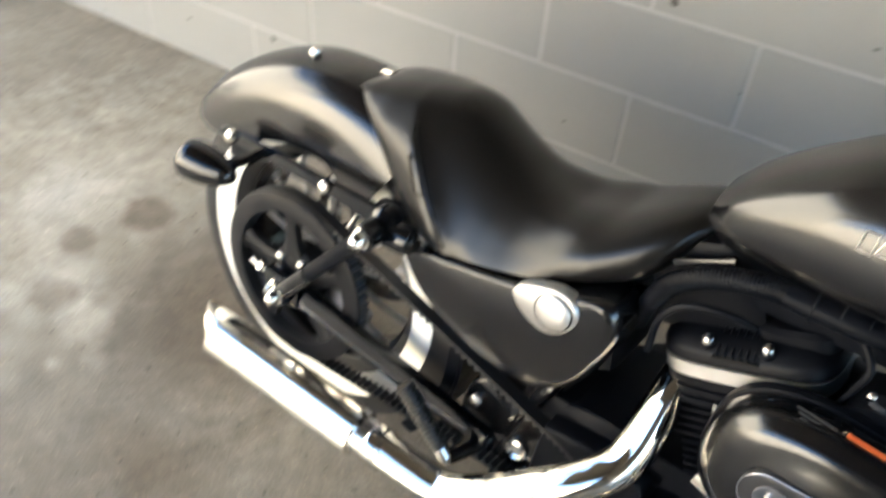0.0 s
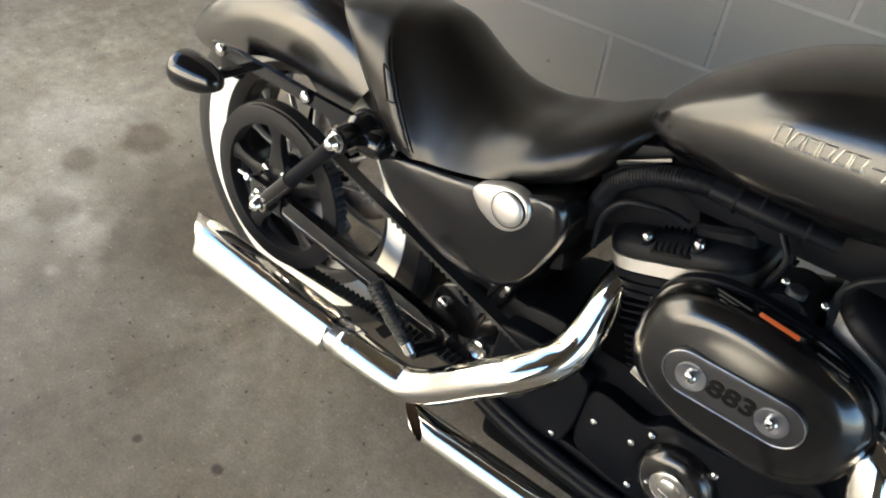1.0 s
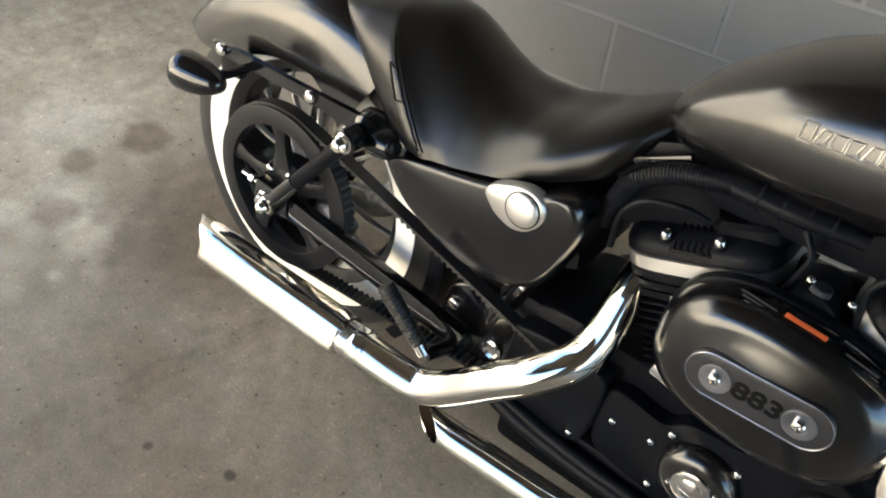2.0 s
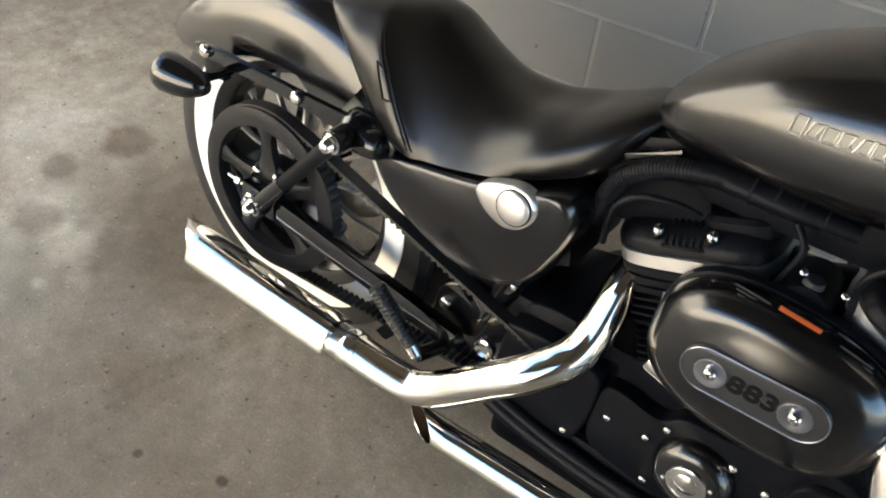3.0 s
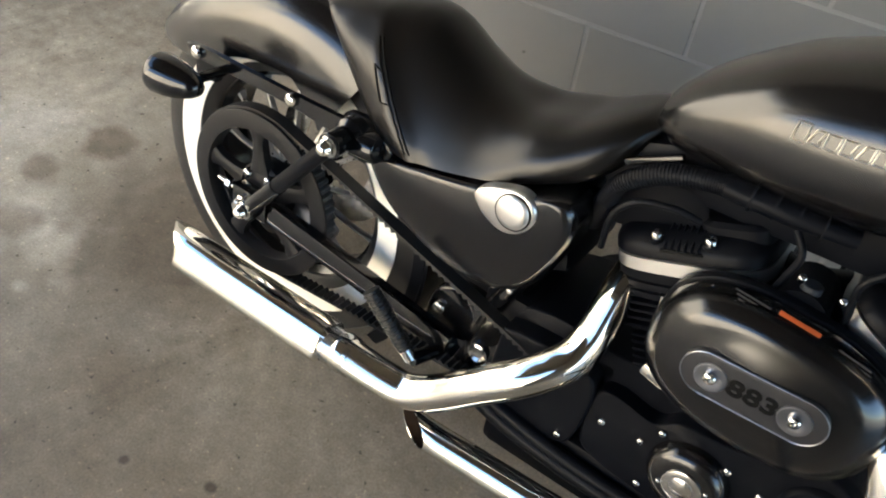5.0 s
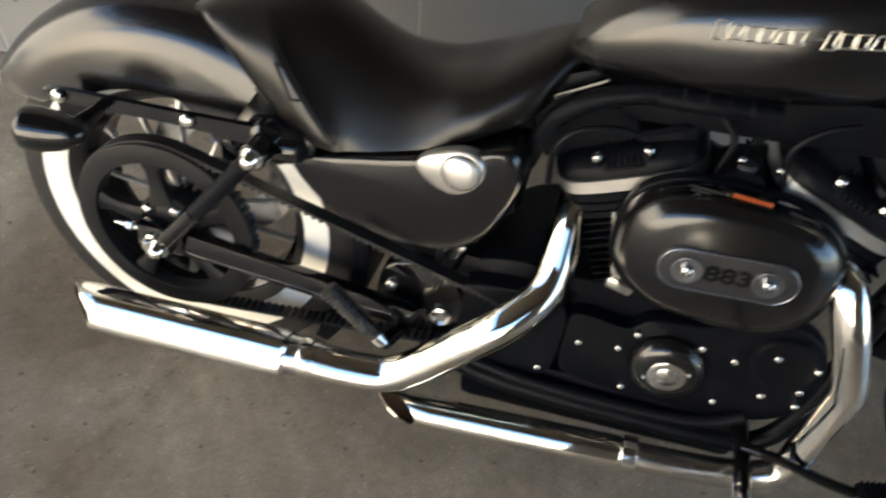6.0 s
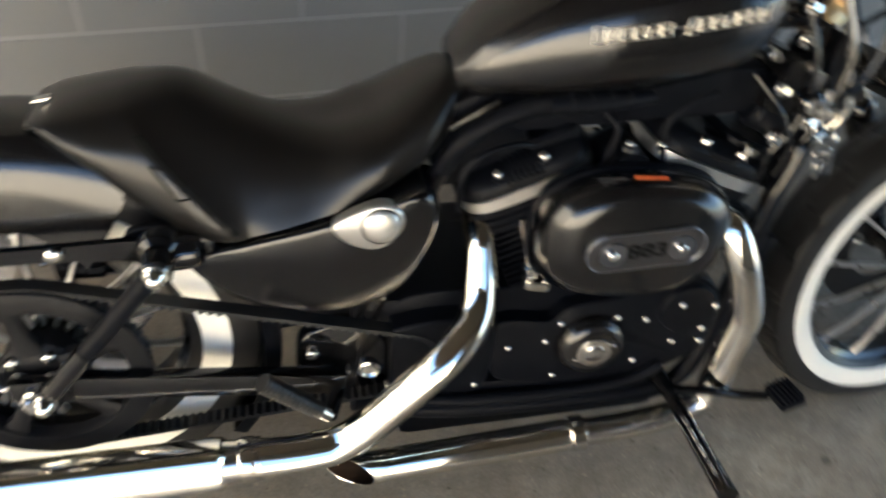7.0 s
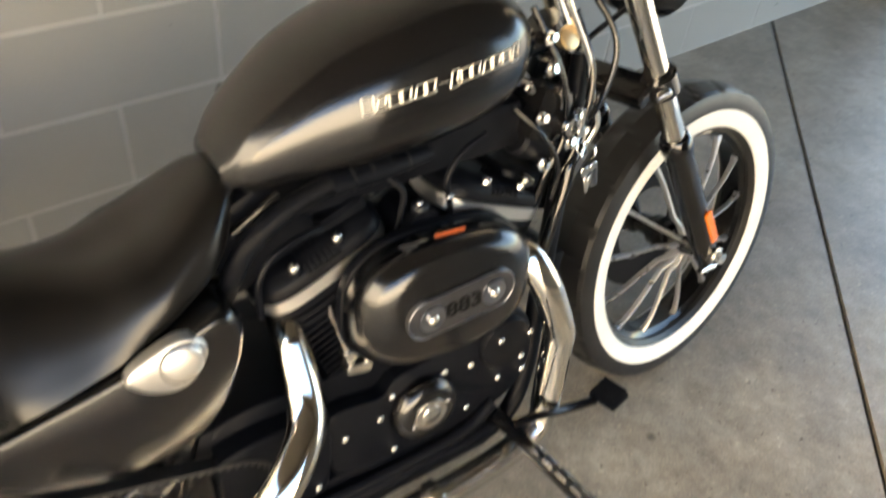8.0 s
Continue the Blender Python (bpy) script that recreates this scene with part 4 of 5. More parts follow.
part("warning_label", block((0.050, 0.0008, 0.0056), Matrix.Translation((0.857, -0.1625, 0.6475)) @ pose(0, 0, 0, -48, 4, 0), 0.0003, seg=1), ORANGE, ac, "orange warning label")
for k in range(5):
    part("print_bar", block((0.045 - 0.004 * (k % 3), 0.0006, 0.0022), Matrix.Translation((0.80 + 0.002 * k, -0.1600 - 0.0030 * k, 0.6470 - 0.0035 * k)) @ pose(0, 0, 0, -48, 4, 0), 0, seg=1), GREYTEXT, ac)
for k in range(4):
    part("print_bar", block((0.04, 0.0006, 0.0022), Matrix.Translation((0.925 + 0.002 * k, -0.1610 - 0.0030 * k, 0.6370 - 0.0035 * k)) @ pose(0, 0, 0, -48, 10, 0), 0, seg=1), GREYTEXT, ac)

# ---- exhausts
def muffler(a, b, r, name, label, slash=0.075, power=3.6):
    """A chrome silencer whose end at a is cut aslant, open to the outer side."""
    a, b = Vector(a), Vector(b)
    x = (b - a).normalized()
    z = (Vector((0, 0, 1)) - x * x.z).normalized()
    y = z.cross(x)
    L = (b - a).length

    def ring(s, k, cut):
        return [a + x * (s + cut * slash * (0.5 - 0.5 * math.cos(t + 0.1))) + r * k * squared(t - 2.70, power) * (math.cos(t) * y + math.sin(t) * z) for t in (2 * math.pi * j / 40 for j in range(48))]

    m = part(name, skin(bmesh.new(), [ring(*q) for q in ((0.0015, 0.93, 1), (-0.0005, 0.97, 1), (0.003, 1.0, 1), (0.10, 1.0, 0), (L * 0.5, 1.0, 0), (L - 0.03, 1.0, 0), (L - 0.008, 0.97, 0), (L, 0.80, 0))], caps=False), CHROME, bike, label, 30)
    bore = skin(bmesh.new(), [ring(*q) for q in ((0.0015, 0.93, 1), (0.03, 0.90, 1), (0.15, 0.90, 0), (0.152, 0.1, 0))])
    bmesh.ops.delete(bore, geom=[f for f in bore.faces if len(f.verts) > 4 and (f.calc_center_median() - a).length < 0.1], context="FACES_ONLY")
    part("bore", bore, SOOT, m, "sooty inside of the muffler end")
    return m


muf = muffler((-0.215, -0.196, 0.160), (0.236, -0.198, 0.176), 0.038, "upper_muffler", "long chrome slash-cut muffler", 0.085)
part("slip_joint", tube([(0.228, -0.198, 0.176), (0.290, -0.199, 0.181)], 0.0345, 28, 1, smooth=False), STEEL, muf)
part("sleeve", tube([(0.256, -0.198, 0.1785), (0.260, -0.198, 0.179), (0.276, -0.199, 0.180), (0.280, -0.199, 0.180)], [0.033, 0.0365, 0.0365, 0.033], 28, 2), CHROME, muf, "chrome clamp sleeve")
low = muffler((0.385, -0.190, 0.108), (0.815, -0.178, 0.132), 0.0275, "lower_muffler", "long chrome slash-cut muffler low on the bike", 0.080, 2.1)
part("clamp", rod((0.812, -0.178, 0.132), (0.836, -0.178, 0.134), 0.031, seg=28), CHROME, low)
part("rear_header", tube([(0.268, -0.199, 0.181), (0.32, -0.200, 0.184), (0.375, -0.200, 0.189), (0.415, -0.200, 0.199), (0.462, -0.200, 0.236), (0.520, -0.199, 0.298), (0.573, -0.192, 0.350), (0.610, -0.172, 0.384), (0.630, -0.150, 0.408), (0.638, -0.128, 0.437), (0.640, -0.108, 0.472), (0.640, -0.085, 0.510), (0.641, -0.040, 0.540)], [0.031, 0.031, 0.031, 0.0300, 0.0288, 0.0283, 0.028, 0.0275, 0.027, 0.026, 0.025, 0.023, 0.022], 28, 8, face=(-0.52, -0.62, 0.58)), CHROME, bike, "chrome exhaust pipe from the rear cylinder")
part("front_header", tube([(0.995, -0.08, 0.535), (1.004, -0.11, 0.540), (1.018, -0.142, 0.535), (1.040, -0.162, 0.490), (1.062, -0.167, 0.432), (1.073, -0.168, 0.400), (1.078, -0.168, 0.376), (1.076, -0.168, 0.345), (1.070, -0.168, 0.280), (1.064, -0.168, 0.212)], 0.0250, 28, 8, face=(-0.35, -0.85, 0.35)), CHROME, bike, "chrome exhaust pipe from the front cylinder")
part("front_link", tube([(1.067, -0.166, 0.222), (1.056, -0.167, 0.180), (1.02, -0.170, 0.155), (0.96, -0.174, 0.143), (0.90, -0.176, 0.137), (0.83, -0.178, 0.133)], 0.024, 24, 8), STEEL, bike, "bare bent exhaust link")

# ---- frame and small things along the side
for s in (1, -1):
    f = (lambda b: b) if s == 1 else mirrored
    part("lower_rail", f(tube([(0.44, -0.115, 0.20), (0.60, -0.12, 0.165), (0.90, -0.12, 0.16), (1.01, -0.115, 0.17), (1.065, -0.105, 0.25), (1.095, -0.09, 0.42), (1.135, -0.07, 0.62), (1.18, -0.04, 0.80)], 0.0165, 16, 8)), PLASTIC, bike, "black frame rail")
    part("seat_rail", f(tube([(0.25, -0.10, 0.56), (0.38, -0.10, 0.585), (0.50, -0.09, 0.63)], 0.014, 14, 8)), GLOSS, bike, "gloss black seat rail")
    part("frame_upright", f(tube([(0.44, -0.085, 0.20), (0.455, -0.085, 0.32), (0.50, -0.08, 0.45), (0.56, -0.07, 0.62)], 0.0165, 16, 8)), GLOSS, bike, "gloss black frame upright")
part("backbone", tube([(0.60, 0, 0.74), (0.85, 0, 0.80), (1.14, 0, 0.82)], 0.022, 16, 6), GLOSS, bike, "gloss black frame backbone")
piv = part("pivot_plate", slab(smooth_outline([(0.36, 0.24), (0.36, 0.33), (0.42, 0.36), (0.49, 0.33), (0.505, 0.24), (0.45, 0.20)], 5), -0.07, -0.100, 0.006), GLOSS, bike, "black swing arm pivot plate")
part("pivot_nut", lathe([(0, 0.019), (0.008, 0.019), (0.010, 0.015), (0.006, 0.010), (0.006, 0.0)], (0.468, -0.100, 0.262), (0, -1, 0), 24), STEEL, piv, "plated pivot nut")
bolt((0.378, -0.101, 0.305), r=0.011, h=0.009, parent=piv)
bolt((0.500, -0.118, 0.235), r=0.008, h=0.008, parent=piv)
# folded passenger peg
peg = part("passenger_peg", tube([(0.304, -0.205, 0.356), (0.345, -0.202, 0.315), (0.384, -0.199, 0.278)], [0.0145, 0.0138, 0.0125], 20, 4), RUBBER, bike, "folded passenger peg with a ribbed rubber and plated end")
for k in range(14):
    a = Vector((0.308, -0.205, 0.352)).lerp(Vector((0.380, -0.199, 0.282)), k / 13)
    d = Vector((0.080, 0.006, -0.078)).normalized()
    part("rib", rod(a - d * 0.0013, a + d * 0.0013, 0.0165 - 0.00015 * k, seg=18), RUBBER, peg)
part("peg_end", tube([(0.382, -0.199, 0.280), (0.398, -0.198, 0.264)], [0.012, 0.011], 12, 1, smooth=False), STEEL, peg, "plated peg pivot")
part("peg_mount", tube([(0.398, -0.198, 0.264), (0.41, -0.16, 0.262), (0.42, -0.11, 0.26)], 0.013, 12, 4), GLOSS, peg)
# rider peg and brake pedal
rp = part("rider_peg", tube([(0.985, -0.190, 0.208), (0.966, -0.412, 0.248)], [0.0135, 0.0155], 16, 1, smooth=False), GLOSS, bike, "black rider foot peg with bright worn pads")
for k in range(4):
    for side in (-1, 1):
        a = Vector((0.985, -0.190, 0.208)).lerp(Vector((0.966, -0.412, 0.248)), 0.30 + 0.17 * k + 0.02 * side)
        part("pad", block((0.0055, 0.027, 0.005), Matrix.Translation(a + Vector((-0.003 + 0.0065 * side, 0, 0.0132 - 0.001 * side))) @ pose(0, 0, 0, -10, 0, -5), 0.002), STEEL, rp, "bright worn inlay")
part("peg_bracket", tube([(0.985, -0.190, 0.208), (0.987, -0.16, 0.202), (0.985, -0.11, 0.195)], [0.012, 0.015, 0.018], 14, 5), GLOSS, rp)
bp = part("brake_pedal", tube([(0.975, -0.190, 0.235), (1.03, -0.198, 0.236), (1.10, -0.200, 0.218), (1.15, -0.205, 0.214)], 0.0085, 12, 6), GLOSS, bike, "black brake pedal with a ribbed rubber pad")
part("pedal_pad", block((0.046, 0.056, 0.014), Matrix.Translation((1.176, -0.213, 0.220)) @ pose(0, 0, 0, 0, -8, 10), 0.005), FINS, bp)
for k in range(5):
    part("pad_rib", block((0.0045, 0.050, 0.005), Matrix.Translation((1.160 + 0.0085 * k, -0.214 + 0.0015 * k, 0.2278 + 0.0012 * k)) @ pose(0, 0, 0, 0, -8, 10), 0.0015, seg=1), FINS, bp)

# masses that fill the middle of the bike
part("sump", block((0.48, 0.22, 0.115), Matrix.Translation((0.755, -0.005, 0.160)) @ pose(0, 0, 0, 0, -2, 0), 0.02), WRINKLE, bike, "black underside of the engine case")
part("oil_line", tube([(0.52, -0.125, 0.205), (0.64, -0.130, 0.192), (0.80, -0.128, 0.188), (0.92, -0.124, 0.196), (0.985, -0.118, 0.225)], 0.012, 12, 8), PLASTIC, bike, "black oil line under the gear cover")
part("gearbox", block((0.26, 0.19, 0.20), Matrix.Translation((0.57, 0.01, 0.29)), 0.02), WRINKLE, bike, "black gearbox case")
part("oil_tank", block((0.27, 0.20, 0.15), Matrix.Translation((0.42, 0.0, 0.525)) @ pose(0, 0, 0, 0, -14, 0), 0.03), PLASTIC, bike, "black oil tank under the seat")
part("battery_tray", block((0.20, 0.16, 0.12), Matrix.Translation((0.40, 0.01, 0.40)) @ pose(0, 0, 0, 0, -8, 0), 0.015), PLASTIC, bike, "black battery tray")
guard = bmesh.new()
rings = []
for k in range(19):
    a = radians(-38 + 98 * k / 18)
    d = Vector((math.cos(a), 0, math.sin(a)))
    rings.append([RC + d * (0.345 + e) + Vector((0, y, 0)) for y, e in ((-0.092, -0.02), (-0.088, 0.0), (0.088, 0.0), (0.092, -0.02), (0.085, 0.006), (-0.085, 0.006))])
skin(guard, rings)
part("splash_guard", guard, PLASTIC, bike, "black splash guard in front of the rear wheel")
left = slab(cover_outline, 0.085, 0.160, 0.030, crown=0.006, steps=5)
part("left_side_cover", left, DENIM, bike, "matt black side cover")
part("primary_cover", slab(track((0.62, 0.285), (0.90, 0.295), 0.115), 0.110, 0.185, 0.02, crown=0.006, steps=4), WRINKLE, bike, "black primary chain cover")
part("electric_caddy", block((0.42, 0.13, 0.075), Matrix.Translation((0.845, 0.0, 0.715)) @ pose(0, 0, 0, 0, -3, 0), 0.015), PLASTIC, bike, "black electric caddy under the tank")
part("frame_cover", block((0.15, 0.13, 0.13), Matrix.Translation((0.625, 0.0, 0.665)) @ pose(0, 0, 0, 0, -22, 0), 0.02), PLASTIC, bike, "black plastic cover between seat and engine")
part("manifold", tube([(0.765, 0.0, 0.60), (0.83, -0.01, 0.585), (0.90, 0.0, 0.60)], 0.045, 20, 6), WRINKLE, bike, "black intake manifold")

# wiring loom, carburettor and hoses under the tank
part("wiring_loom", tube([(0.560, -0.06, 0.57), (0.574, -0.085, 0.630), (0.596, -0.098, 0.676), (0.64, -0.101, 0.711), (0.69, -0.101, 0.729), (0.725, -0.10, 0.734)], 0.0135, 16, 8), PLASTIC, bike, "ribbed black wiring loom under the tank")
loom = curve([(0.574, -0.085, 0.630), (0.596, -0.098, 0.676), (0.64, -0.101, 0.711), (0.69, -0.101, 0.729), (0.725, -0.10, 0.734)], 12)
for a, b in list(zip(loom, loom[1:]))[::1]:
    part("loom_ring", rod(a, a.lerp(b, 0.55), 0.0148, seg=14, edge=0.001), PLASTIC, bpy.data.objects["wiring_loom"])
part("cable_duct", tube([(0.712, -0.100, 0.733), (0.79, -0.099, 0.735), (0.866, -0.094, 0.737)], [0.019, 0.018, 0.012], 14, 5, flat=0.8), PLASTIC, bike, "black cable duct")
for k in range(4):
    u = k / 3
    part("duct_rib", rod((0.742 + 0.085 * u, -0.0995 + 0.003 * u, 0.734 + 0.002 * u), (0.745 + 0.085 * u, -0.0995 + 0.003 * u, 0.7341 + 0.002 * u), 0.0198 - 0.004 * u, seg=16, edge=0.001), PLASTIC, bpy.data.objects["cable_duct"])
for k, pts in enumerate(([(0.598, -0.112, 0.575), (0.598, -0.116, 0.630), (0.622, -0.116, 0.665), (0.668, -0.108, 0.676), (0.700, -0.095, 0.668)], [(0.898, -0.095, 0.60), (0.899, -0.100, 0.640), (0.893, -0.100, 0.691), (0.921, -0.100, 0.727), (0.960, -0.098, 0.743)], [(0.800, -0.085, 0.715), (0.822, -0.096, 0.690), (0.818, -0.096, 0.655), (0.812, -0.09, 0.62)])):
    part("hose", tube(pts, 0.0048, 10, 8), PLASTIC, bike, "thin black hose")
carb = part("intake_body", tube([(0.85, -0.03, 0.62), (0.85, -0.11, 0.62)], 0.035, 24, 1, smooth=False), WRINKLE, bike, "black intake body between the cylinders")
part("sensor", rod((0.850, -0.095, 0.638), (0.850, -0.095, 0.662), 0.0135, 0.0125), SENSOR, carb, "grey sensor housing")
for x, z in ((0.835, 0.676), (0.885, 0.672)):
    bolt((x, -0.118, z), (0, -0.6, 1), 0.005, 0.005, parent=carb)
# push rod tubes and tappet blocks
for x0, x1 in ((0.730, 0.700), (0.935, 0.975)):
    rodtube = part("pushrod_tube", tube([(x0, -0.094, 0.425), (x1, -0.094, 0.545)], 0.0085, 16, 1, smooth=False), CHROME, bike, "chrome push rod tube")
    part("seal_cup", rod((x0 + (x1 - x0) * 0.08, -0.094, 0.435), (x0 + (x1 - x0) * 0.22, -0.094, 0.452), 0.0125), CHROME, rodtube)
    part("tappet_block", block((0.044, 0.026, 0.020), Matrix.Translation((x0 + 0.006, -0.098, 0.418)) @ pose(0, 0, 0, 0, 14, 0), 0.006), CHROME, bike, "bright tappet block")
    for k in (-1, 1):
        bolt((x0 + 0.006 + 0.015 * k, -0.104, 0.427), (0, -0.5, 1), 0.004, 0.005, parent=rodtube)

# ---- front end, steered a little to the left
def steered(bm):
    bm.transform(STEER)
    return bm


for s in (1, -1):
    f = (lambda b: b) if s == 1 else mirrored
    foot = Vector((FC.x, -0.095, FC.z))
    tubeA = part("fork_tube", steered(f(tube([foot + FORK * 0.30, foot + FORK * 0.82], 0.0195, 24, 1, smooth=False))), CHROME, bike, "chrome fork tube")
    sl = lathe([(-0.035, 0.012), (-0.03, 0.019), (0.0, 0.0245), (0.05, 0.0265), (0.30, 0.0265), (0.312, 0.0295), (0.325, 0.0295), (0.338, 0.026), (0.342, 0.0215)], foot, FORK, 28)
    slider = part("fork_slider", steered(f(sl)), GLOSS, bike, "gloss black lower fork leg")
    part("axle_cap", steered(f(lathe([(0, 0.020), (0.012, 0.020), (0.014, 0.014), (0.026, 0.013), (0.028, 0.0)], foot + Vector((0, -0.018, 0)), (0, -1, 0), 8))), STEEL, slider, "plated axle nut", angle=20)
    part("pinch_bolt", steered(f(rod(foot + Vector((-0.03, -0.015, -0.03)), foot + Vector((0.02, -0.015, -0.035)), 0.008))), STEEL, slider)
    part("side_reflector", steered(f(block((0.086, 0.006, 0.018), along(foot + FORK * 0.045 + Vector((0.006, -0.028, 0.003)), foot + FORK * 0.135 + Vector((0.006, -0.028, 0.003)), (0, -1, 0)) @ pose(0, 0, 0, 90, 0, 0), 0.002))), REFLECTOR, slider, "long orange side reflector")
    part("lower_clamp", steered(f(rod(foot + FORK * 0.445, foot + FORK * 0.49, 0.030, edge=0.004))), GLOSS, tubeA)
    part("clamp_bolt", steered(f(rod(foot + FORK * 0.462 + Vector((-0.035, -0.02, -0.01)), foot + FORK * 0.462 + Vector((-0.015, -0.030, 0.0)), 0.008))), STEEL, tubeA)
part("triple_clamp", steered(block((0.055, 0.20, 0.030), Matrix.Translation(Vector((FC.x, 0, FC.z)) + FORK * 0.468 + Vector((-0.03, 0, -0.012))) @ pose(0, 0, 0, 0, -30, 0), 0.008)), GLOSS, bike, "gloss black lower fork clamp")
part("steering_stem", tube([Vector((1.225, 0, 0.675)), Vector((1.225, 0, 0.675)) + FORK * 0.20], 0.028, 20, 1, smooth=False), GLOSS, bike, "gloss black steering head")
lamp = lathe([(-0.02, 0.0), (-0.015, 0.03), (0.01, 0.062), (0.05, 0.078), (0.085, 0.083), (0.095, 0.086), (0.10, 0.083), (0.10, 0.078), (0.097, 0.0)], (1.29, 0, 0.90), (1, 0, -0.05), 36)
part("headlamp", steered(lamp), GLOSS, bike, "gloss black round headlamp")
# front engine mount with its cables, horn and switch
part("front_mount", block((0.05, 0.12, 0.10), Matrix.Translation((1.125, -0.005, 0.60)) @ pose(0, 0, 0, 0, 18, 0), 0.010), GLOSS, bike, "black front engine mount")
part("coil_cover", block((0.075, 0.10, 0.085), Matrix.Translation((1.088, -0.045, 0.735)) @ pose(0, 0, 0, 0, 20, 0), 0.014), GLOSS, bike, "black coil cover under the tank")
for x, y, z, r in ((1.067, -0.088, 0.856, 0.011), (1.077, -0.088, 0.810, 0.013), (1.030, -0.100, 0.795, 0.009), (1.056, -0.098, 0.742, 0.012), (1.134, -0.092, 0.723, 0.016), (1.123, -0.092, 0.682, 0.013), (1.166, -0.085, 0.665, 0.014), (1.148, -0.090, 0.698, 0.010), (1.074, -0.094, 0.662, 0.013), (1.043, -0.096, 0.639, 0.009), (1.100, -0.094, 0.770, 0.008)):
    way = Vector((0.3 * math.sin(90 * x), -1, 0.4 + 0.3 * math.sin(140 * z)))
    fit = part("fitting", rod(Vector((x, y + 0.02, z)), Vector((x, y, z)) + way * 0.004, r, seg=6, edge=0.002), STEEL, bike, "bright plated cable fitting", angle=25)
    part("fitting_stem", tube([Vector((x, y + 0.01, z)), Vector((x, y, z)) + way * 0.012], [r * 0.6, r * 0.5], 12, 1, smooth=False), CHROME, fit)
part("horn", lathe([(0, 0.010), (0.012, 0.016), (0.018, 0.0185), (0.021, 0.0175), (0.0225, 0.010), (0.023, 0.0)], (1.101, -0.075, 0.846), (0.15, -1, 0.5), 28), BRASS, bike, "small tan metal dome by the steering head")
part("brake_line", tube([(1.075, -0.08, 0.96), (1.100, -0.09, 0.897), (1.142, -0.092, 0.819), (1.152, -0.092, 0.785), (1.173, -0.09, 0.730), (1.180, -0.09, 0.70), (1.170, -0.085, 0.672)], 0.0062, 10, 8), CHROME, bike, "bright braided brake line")
part("metal_line", tube([(1.166, -0.085, 0.665), (1.128, -0.098, 0.656), (1.112, -0.104, 0.61), (1.094, -0.104, 0.545), (1.085, -0.100, 0.50)], 0.010, 12, 8), GLOSS, bike, "gloss black line down the frame")
part("ignition_coil", rod((1.045, -0.055, 0.70), (1.115, -0.055, 0.665), 0.030, edge=0.006, seg=24), PLASTIC, bike, "black ignition coil ahead of the engine")
for k, pts in enumerate(([(1.16, -0.05, 0.92), (1.20, -0.09, 0.83), (1.17, -0.10, 0.74), (1.11, -0.10, 0.70)], [(1.22, 0.02, 0.93), (1.30, -0.03, 0.88), (1.26, 0.04, 0.78), (1.18, 0.03, 0.70)], [(1.14, -0.06, 0.88), (1.15, -0.10, 0.79), (1.13, -0.10, 0.68), (1.10, -0.09, 0.62)], [(1.05, -0.07, 0.90), (1.09, -0.10, 0.80), (1.10, -0.105, 0.71), (1.07, -0.10, 0.64), (1.06, -0.09, 0.58)], [(1.02, -0.08, 0.76), (1.06, -0.104, 0.715), (1.095, -0.104, 0.655), (1.09, -0.10, 0.60)])):
    part("cable", tube(pts, 0.0052, 10, 8), GLOSS, bike, "thin black control cable")
part("regulator", block((0.03, 0.11, 0.09), Matrix.Translation((1.155, 0, 0.40)) @ pose(0, 0, 0, 0, 14, 0), 0.006), PLASTIC, bike, "black finned regulator")

# a bunch of keys hanging from the ignition lock
def ring_bar(centre, r, bar, axis):
    return lathe([(bar * math.cos(a), r + bar * math.sin(a)) for a in (2 * math.pi * k / 8 for k in range(8))], centre, axis, 28, closed=True)


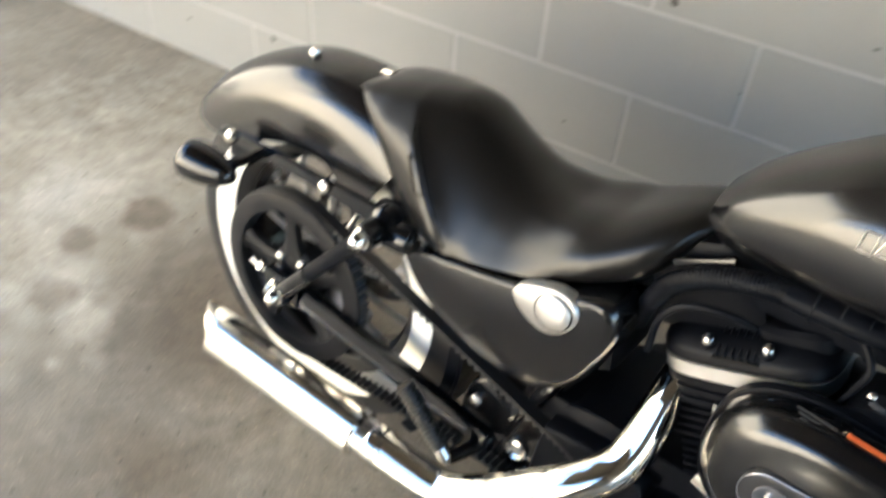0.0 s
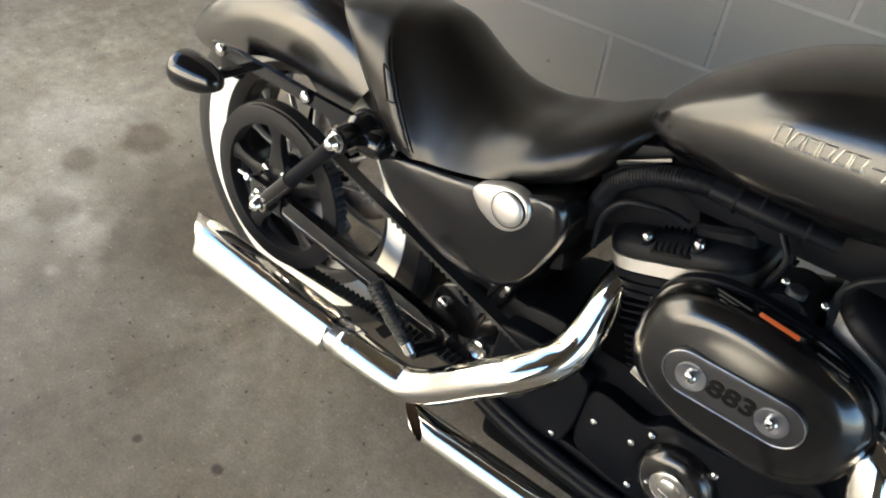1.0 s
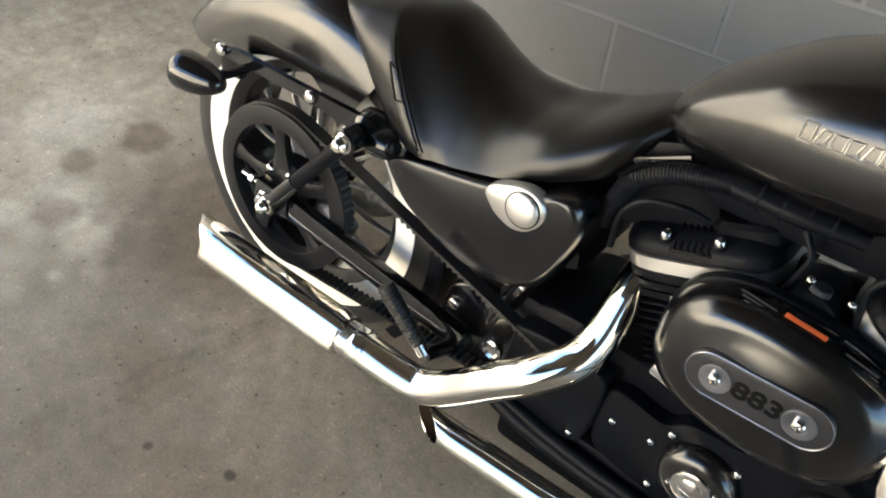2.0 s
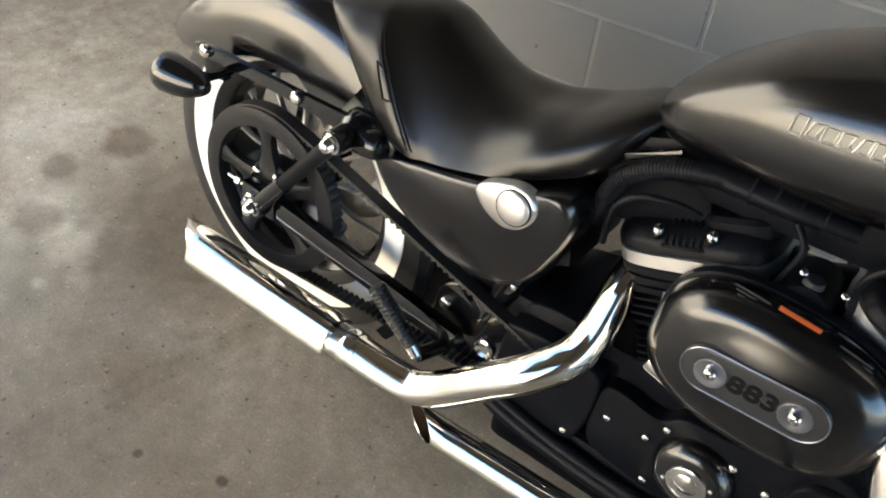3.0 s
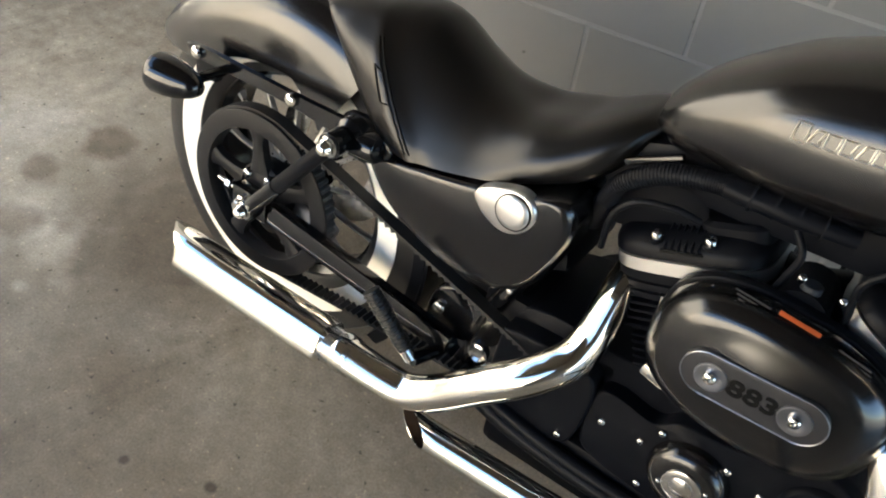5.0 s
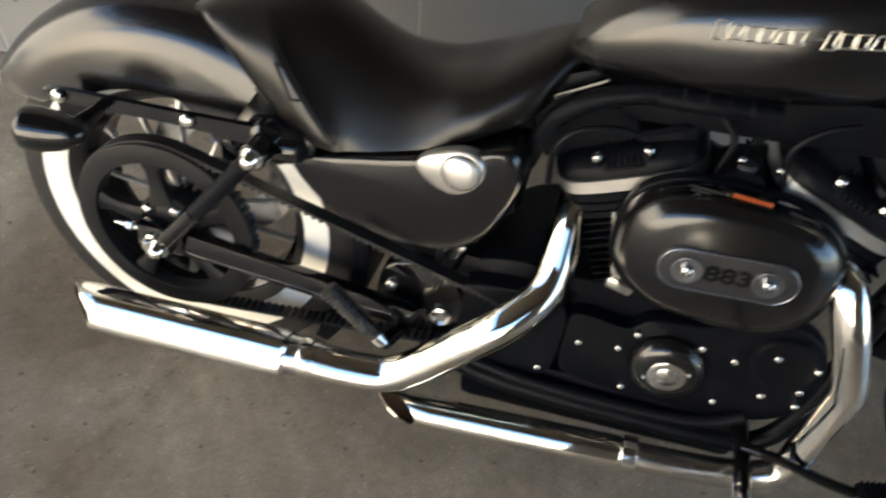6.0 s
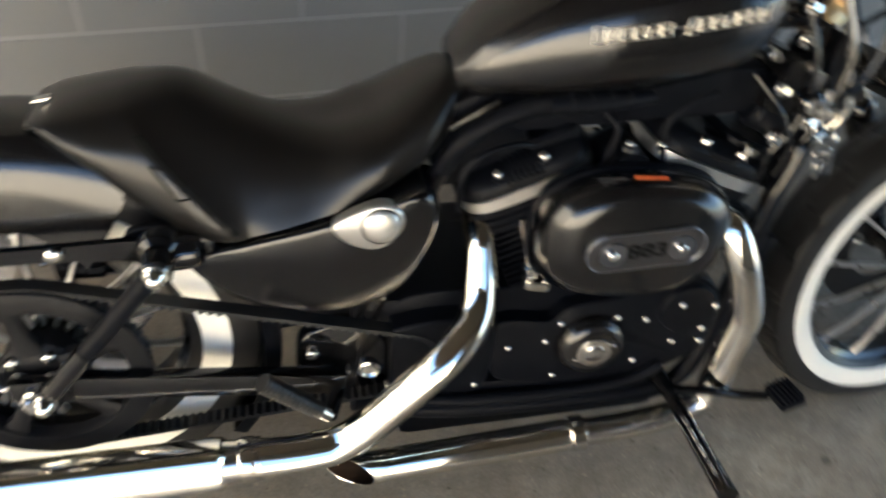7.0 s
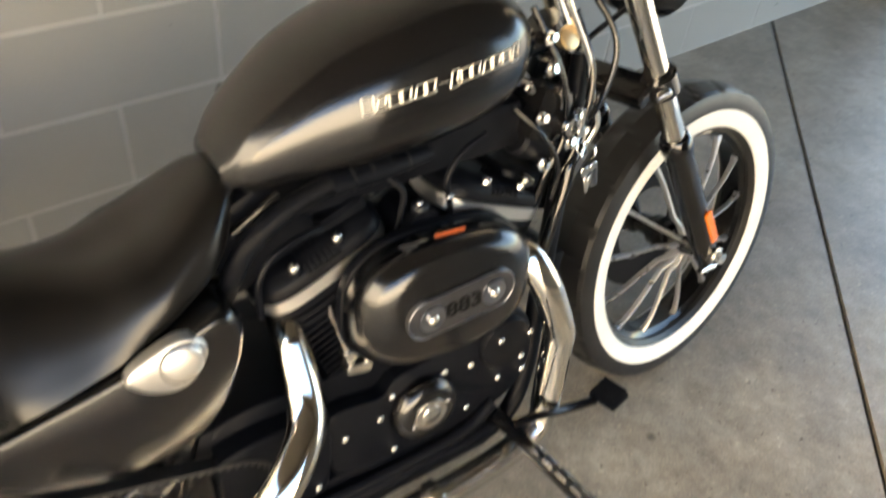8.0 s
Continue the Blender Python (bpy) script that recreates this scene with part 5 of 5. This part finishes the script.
ignition = part("ignition_lock", rod((1.105, -0.055, 0.725), (1.108, -0.112, 0.722), 0.019, edge=0.003, seg=24), GLOSS, bike, "black ignition lock under the tank")
part("lock_face", rod((1.108, -0.1118, 0.722), (1.108, -0.115, 0.722), 0.014, seg=24), STEEL, ignition, "bright lock face")
keys = tagged(new("bunch_of_keys"), "steel keys on a split ring hanging from the ignition lock", "keys")
keys.matrix_world = bike.matrix_world.copy()
part("split_ring", ring_bar((1.122, -0.121, 0.692), 0.015, 0.0013, (0.5, -1, 0.2)), CHROME, keys, "bright split ring")
part("split_ring", ring_bar((1.140, -0.121, 0.676), 0.012, 0.0012, (-0.3, -1, 0.3)), CHROME, keys, "bright split ring")
for k, (x, z, lean) in enumerate(((1.119, 0.715, 0), (1.150, 0.650, 14), (1.131, 0.648, -10))):
    head = block((0.015, 0.0022, 0.016), Matrix.Translation((x, -0.122 - 0.003 * k, z)) @ pose(0, 0, 0, 0, lean, 0), 0.001, seg=1)
    key = part("key", head, STEEL, keys)
    part("blade", block((0.007, 0.002, 0.030), Matrix.Translation((x, -0.122 - 0.003 * k, z)) @ pose(0, 0, 0, 0, lean, 0) @ Matrix.Translation((0, 0, -0.025 if k else 0.022)), 0.0006, seg=1), STEEL, key)
part("key_fob", rod((1.153, -0.118, 0.650), (1.159, -0.116, 0.612), 0.009, 0.010, seg=20, edge=0.003), SENSOR, keys, "grey cylindrical fob")

# ---------------------------------------------------------------- wall pieces
BL, BH, MJ = 0.472, 0.203, 0.009
bm = bmesh.new()
bmesh.ops.create_cube(bm, size=1, matrix=Matrix.Diagonal((BL - MJ, 0.03, BH - MJ, 1)))
bmesh.ops.bevel(bm, geom=[e for e in bm.edges if all(v.co.y < 0 for v in e.verts)], offset=0.0018, segments=1, affect="EDGES")
block_mesh = bpy.data.meshes.new("wall_block")
bm.to_mesh(block_mesh)
bm.free()
block_mesh.materials.append(BLOCK)
for row in range(14):
    for col in range(-5, 11):
        ob = new("wall_block", block_mesh)
        ob.parent = wall
        ob.matrix_local = wall_pose @ Matrix.Translation((BLOCK_X + BL * (col + 0.5 * (row % 2)), WALL_OFF + 0.015 + 0.0006 * math.sin(row * 5.1 + col * 2.3), BH * (row + 0.5)))
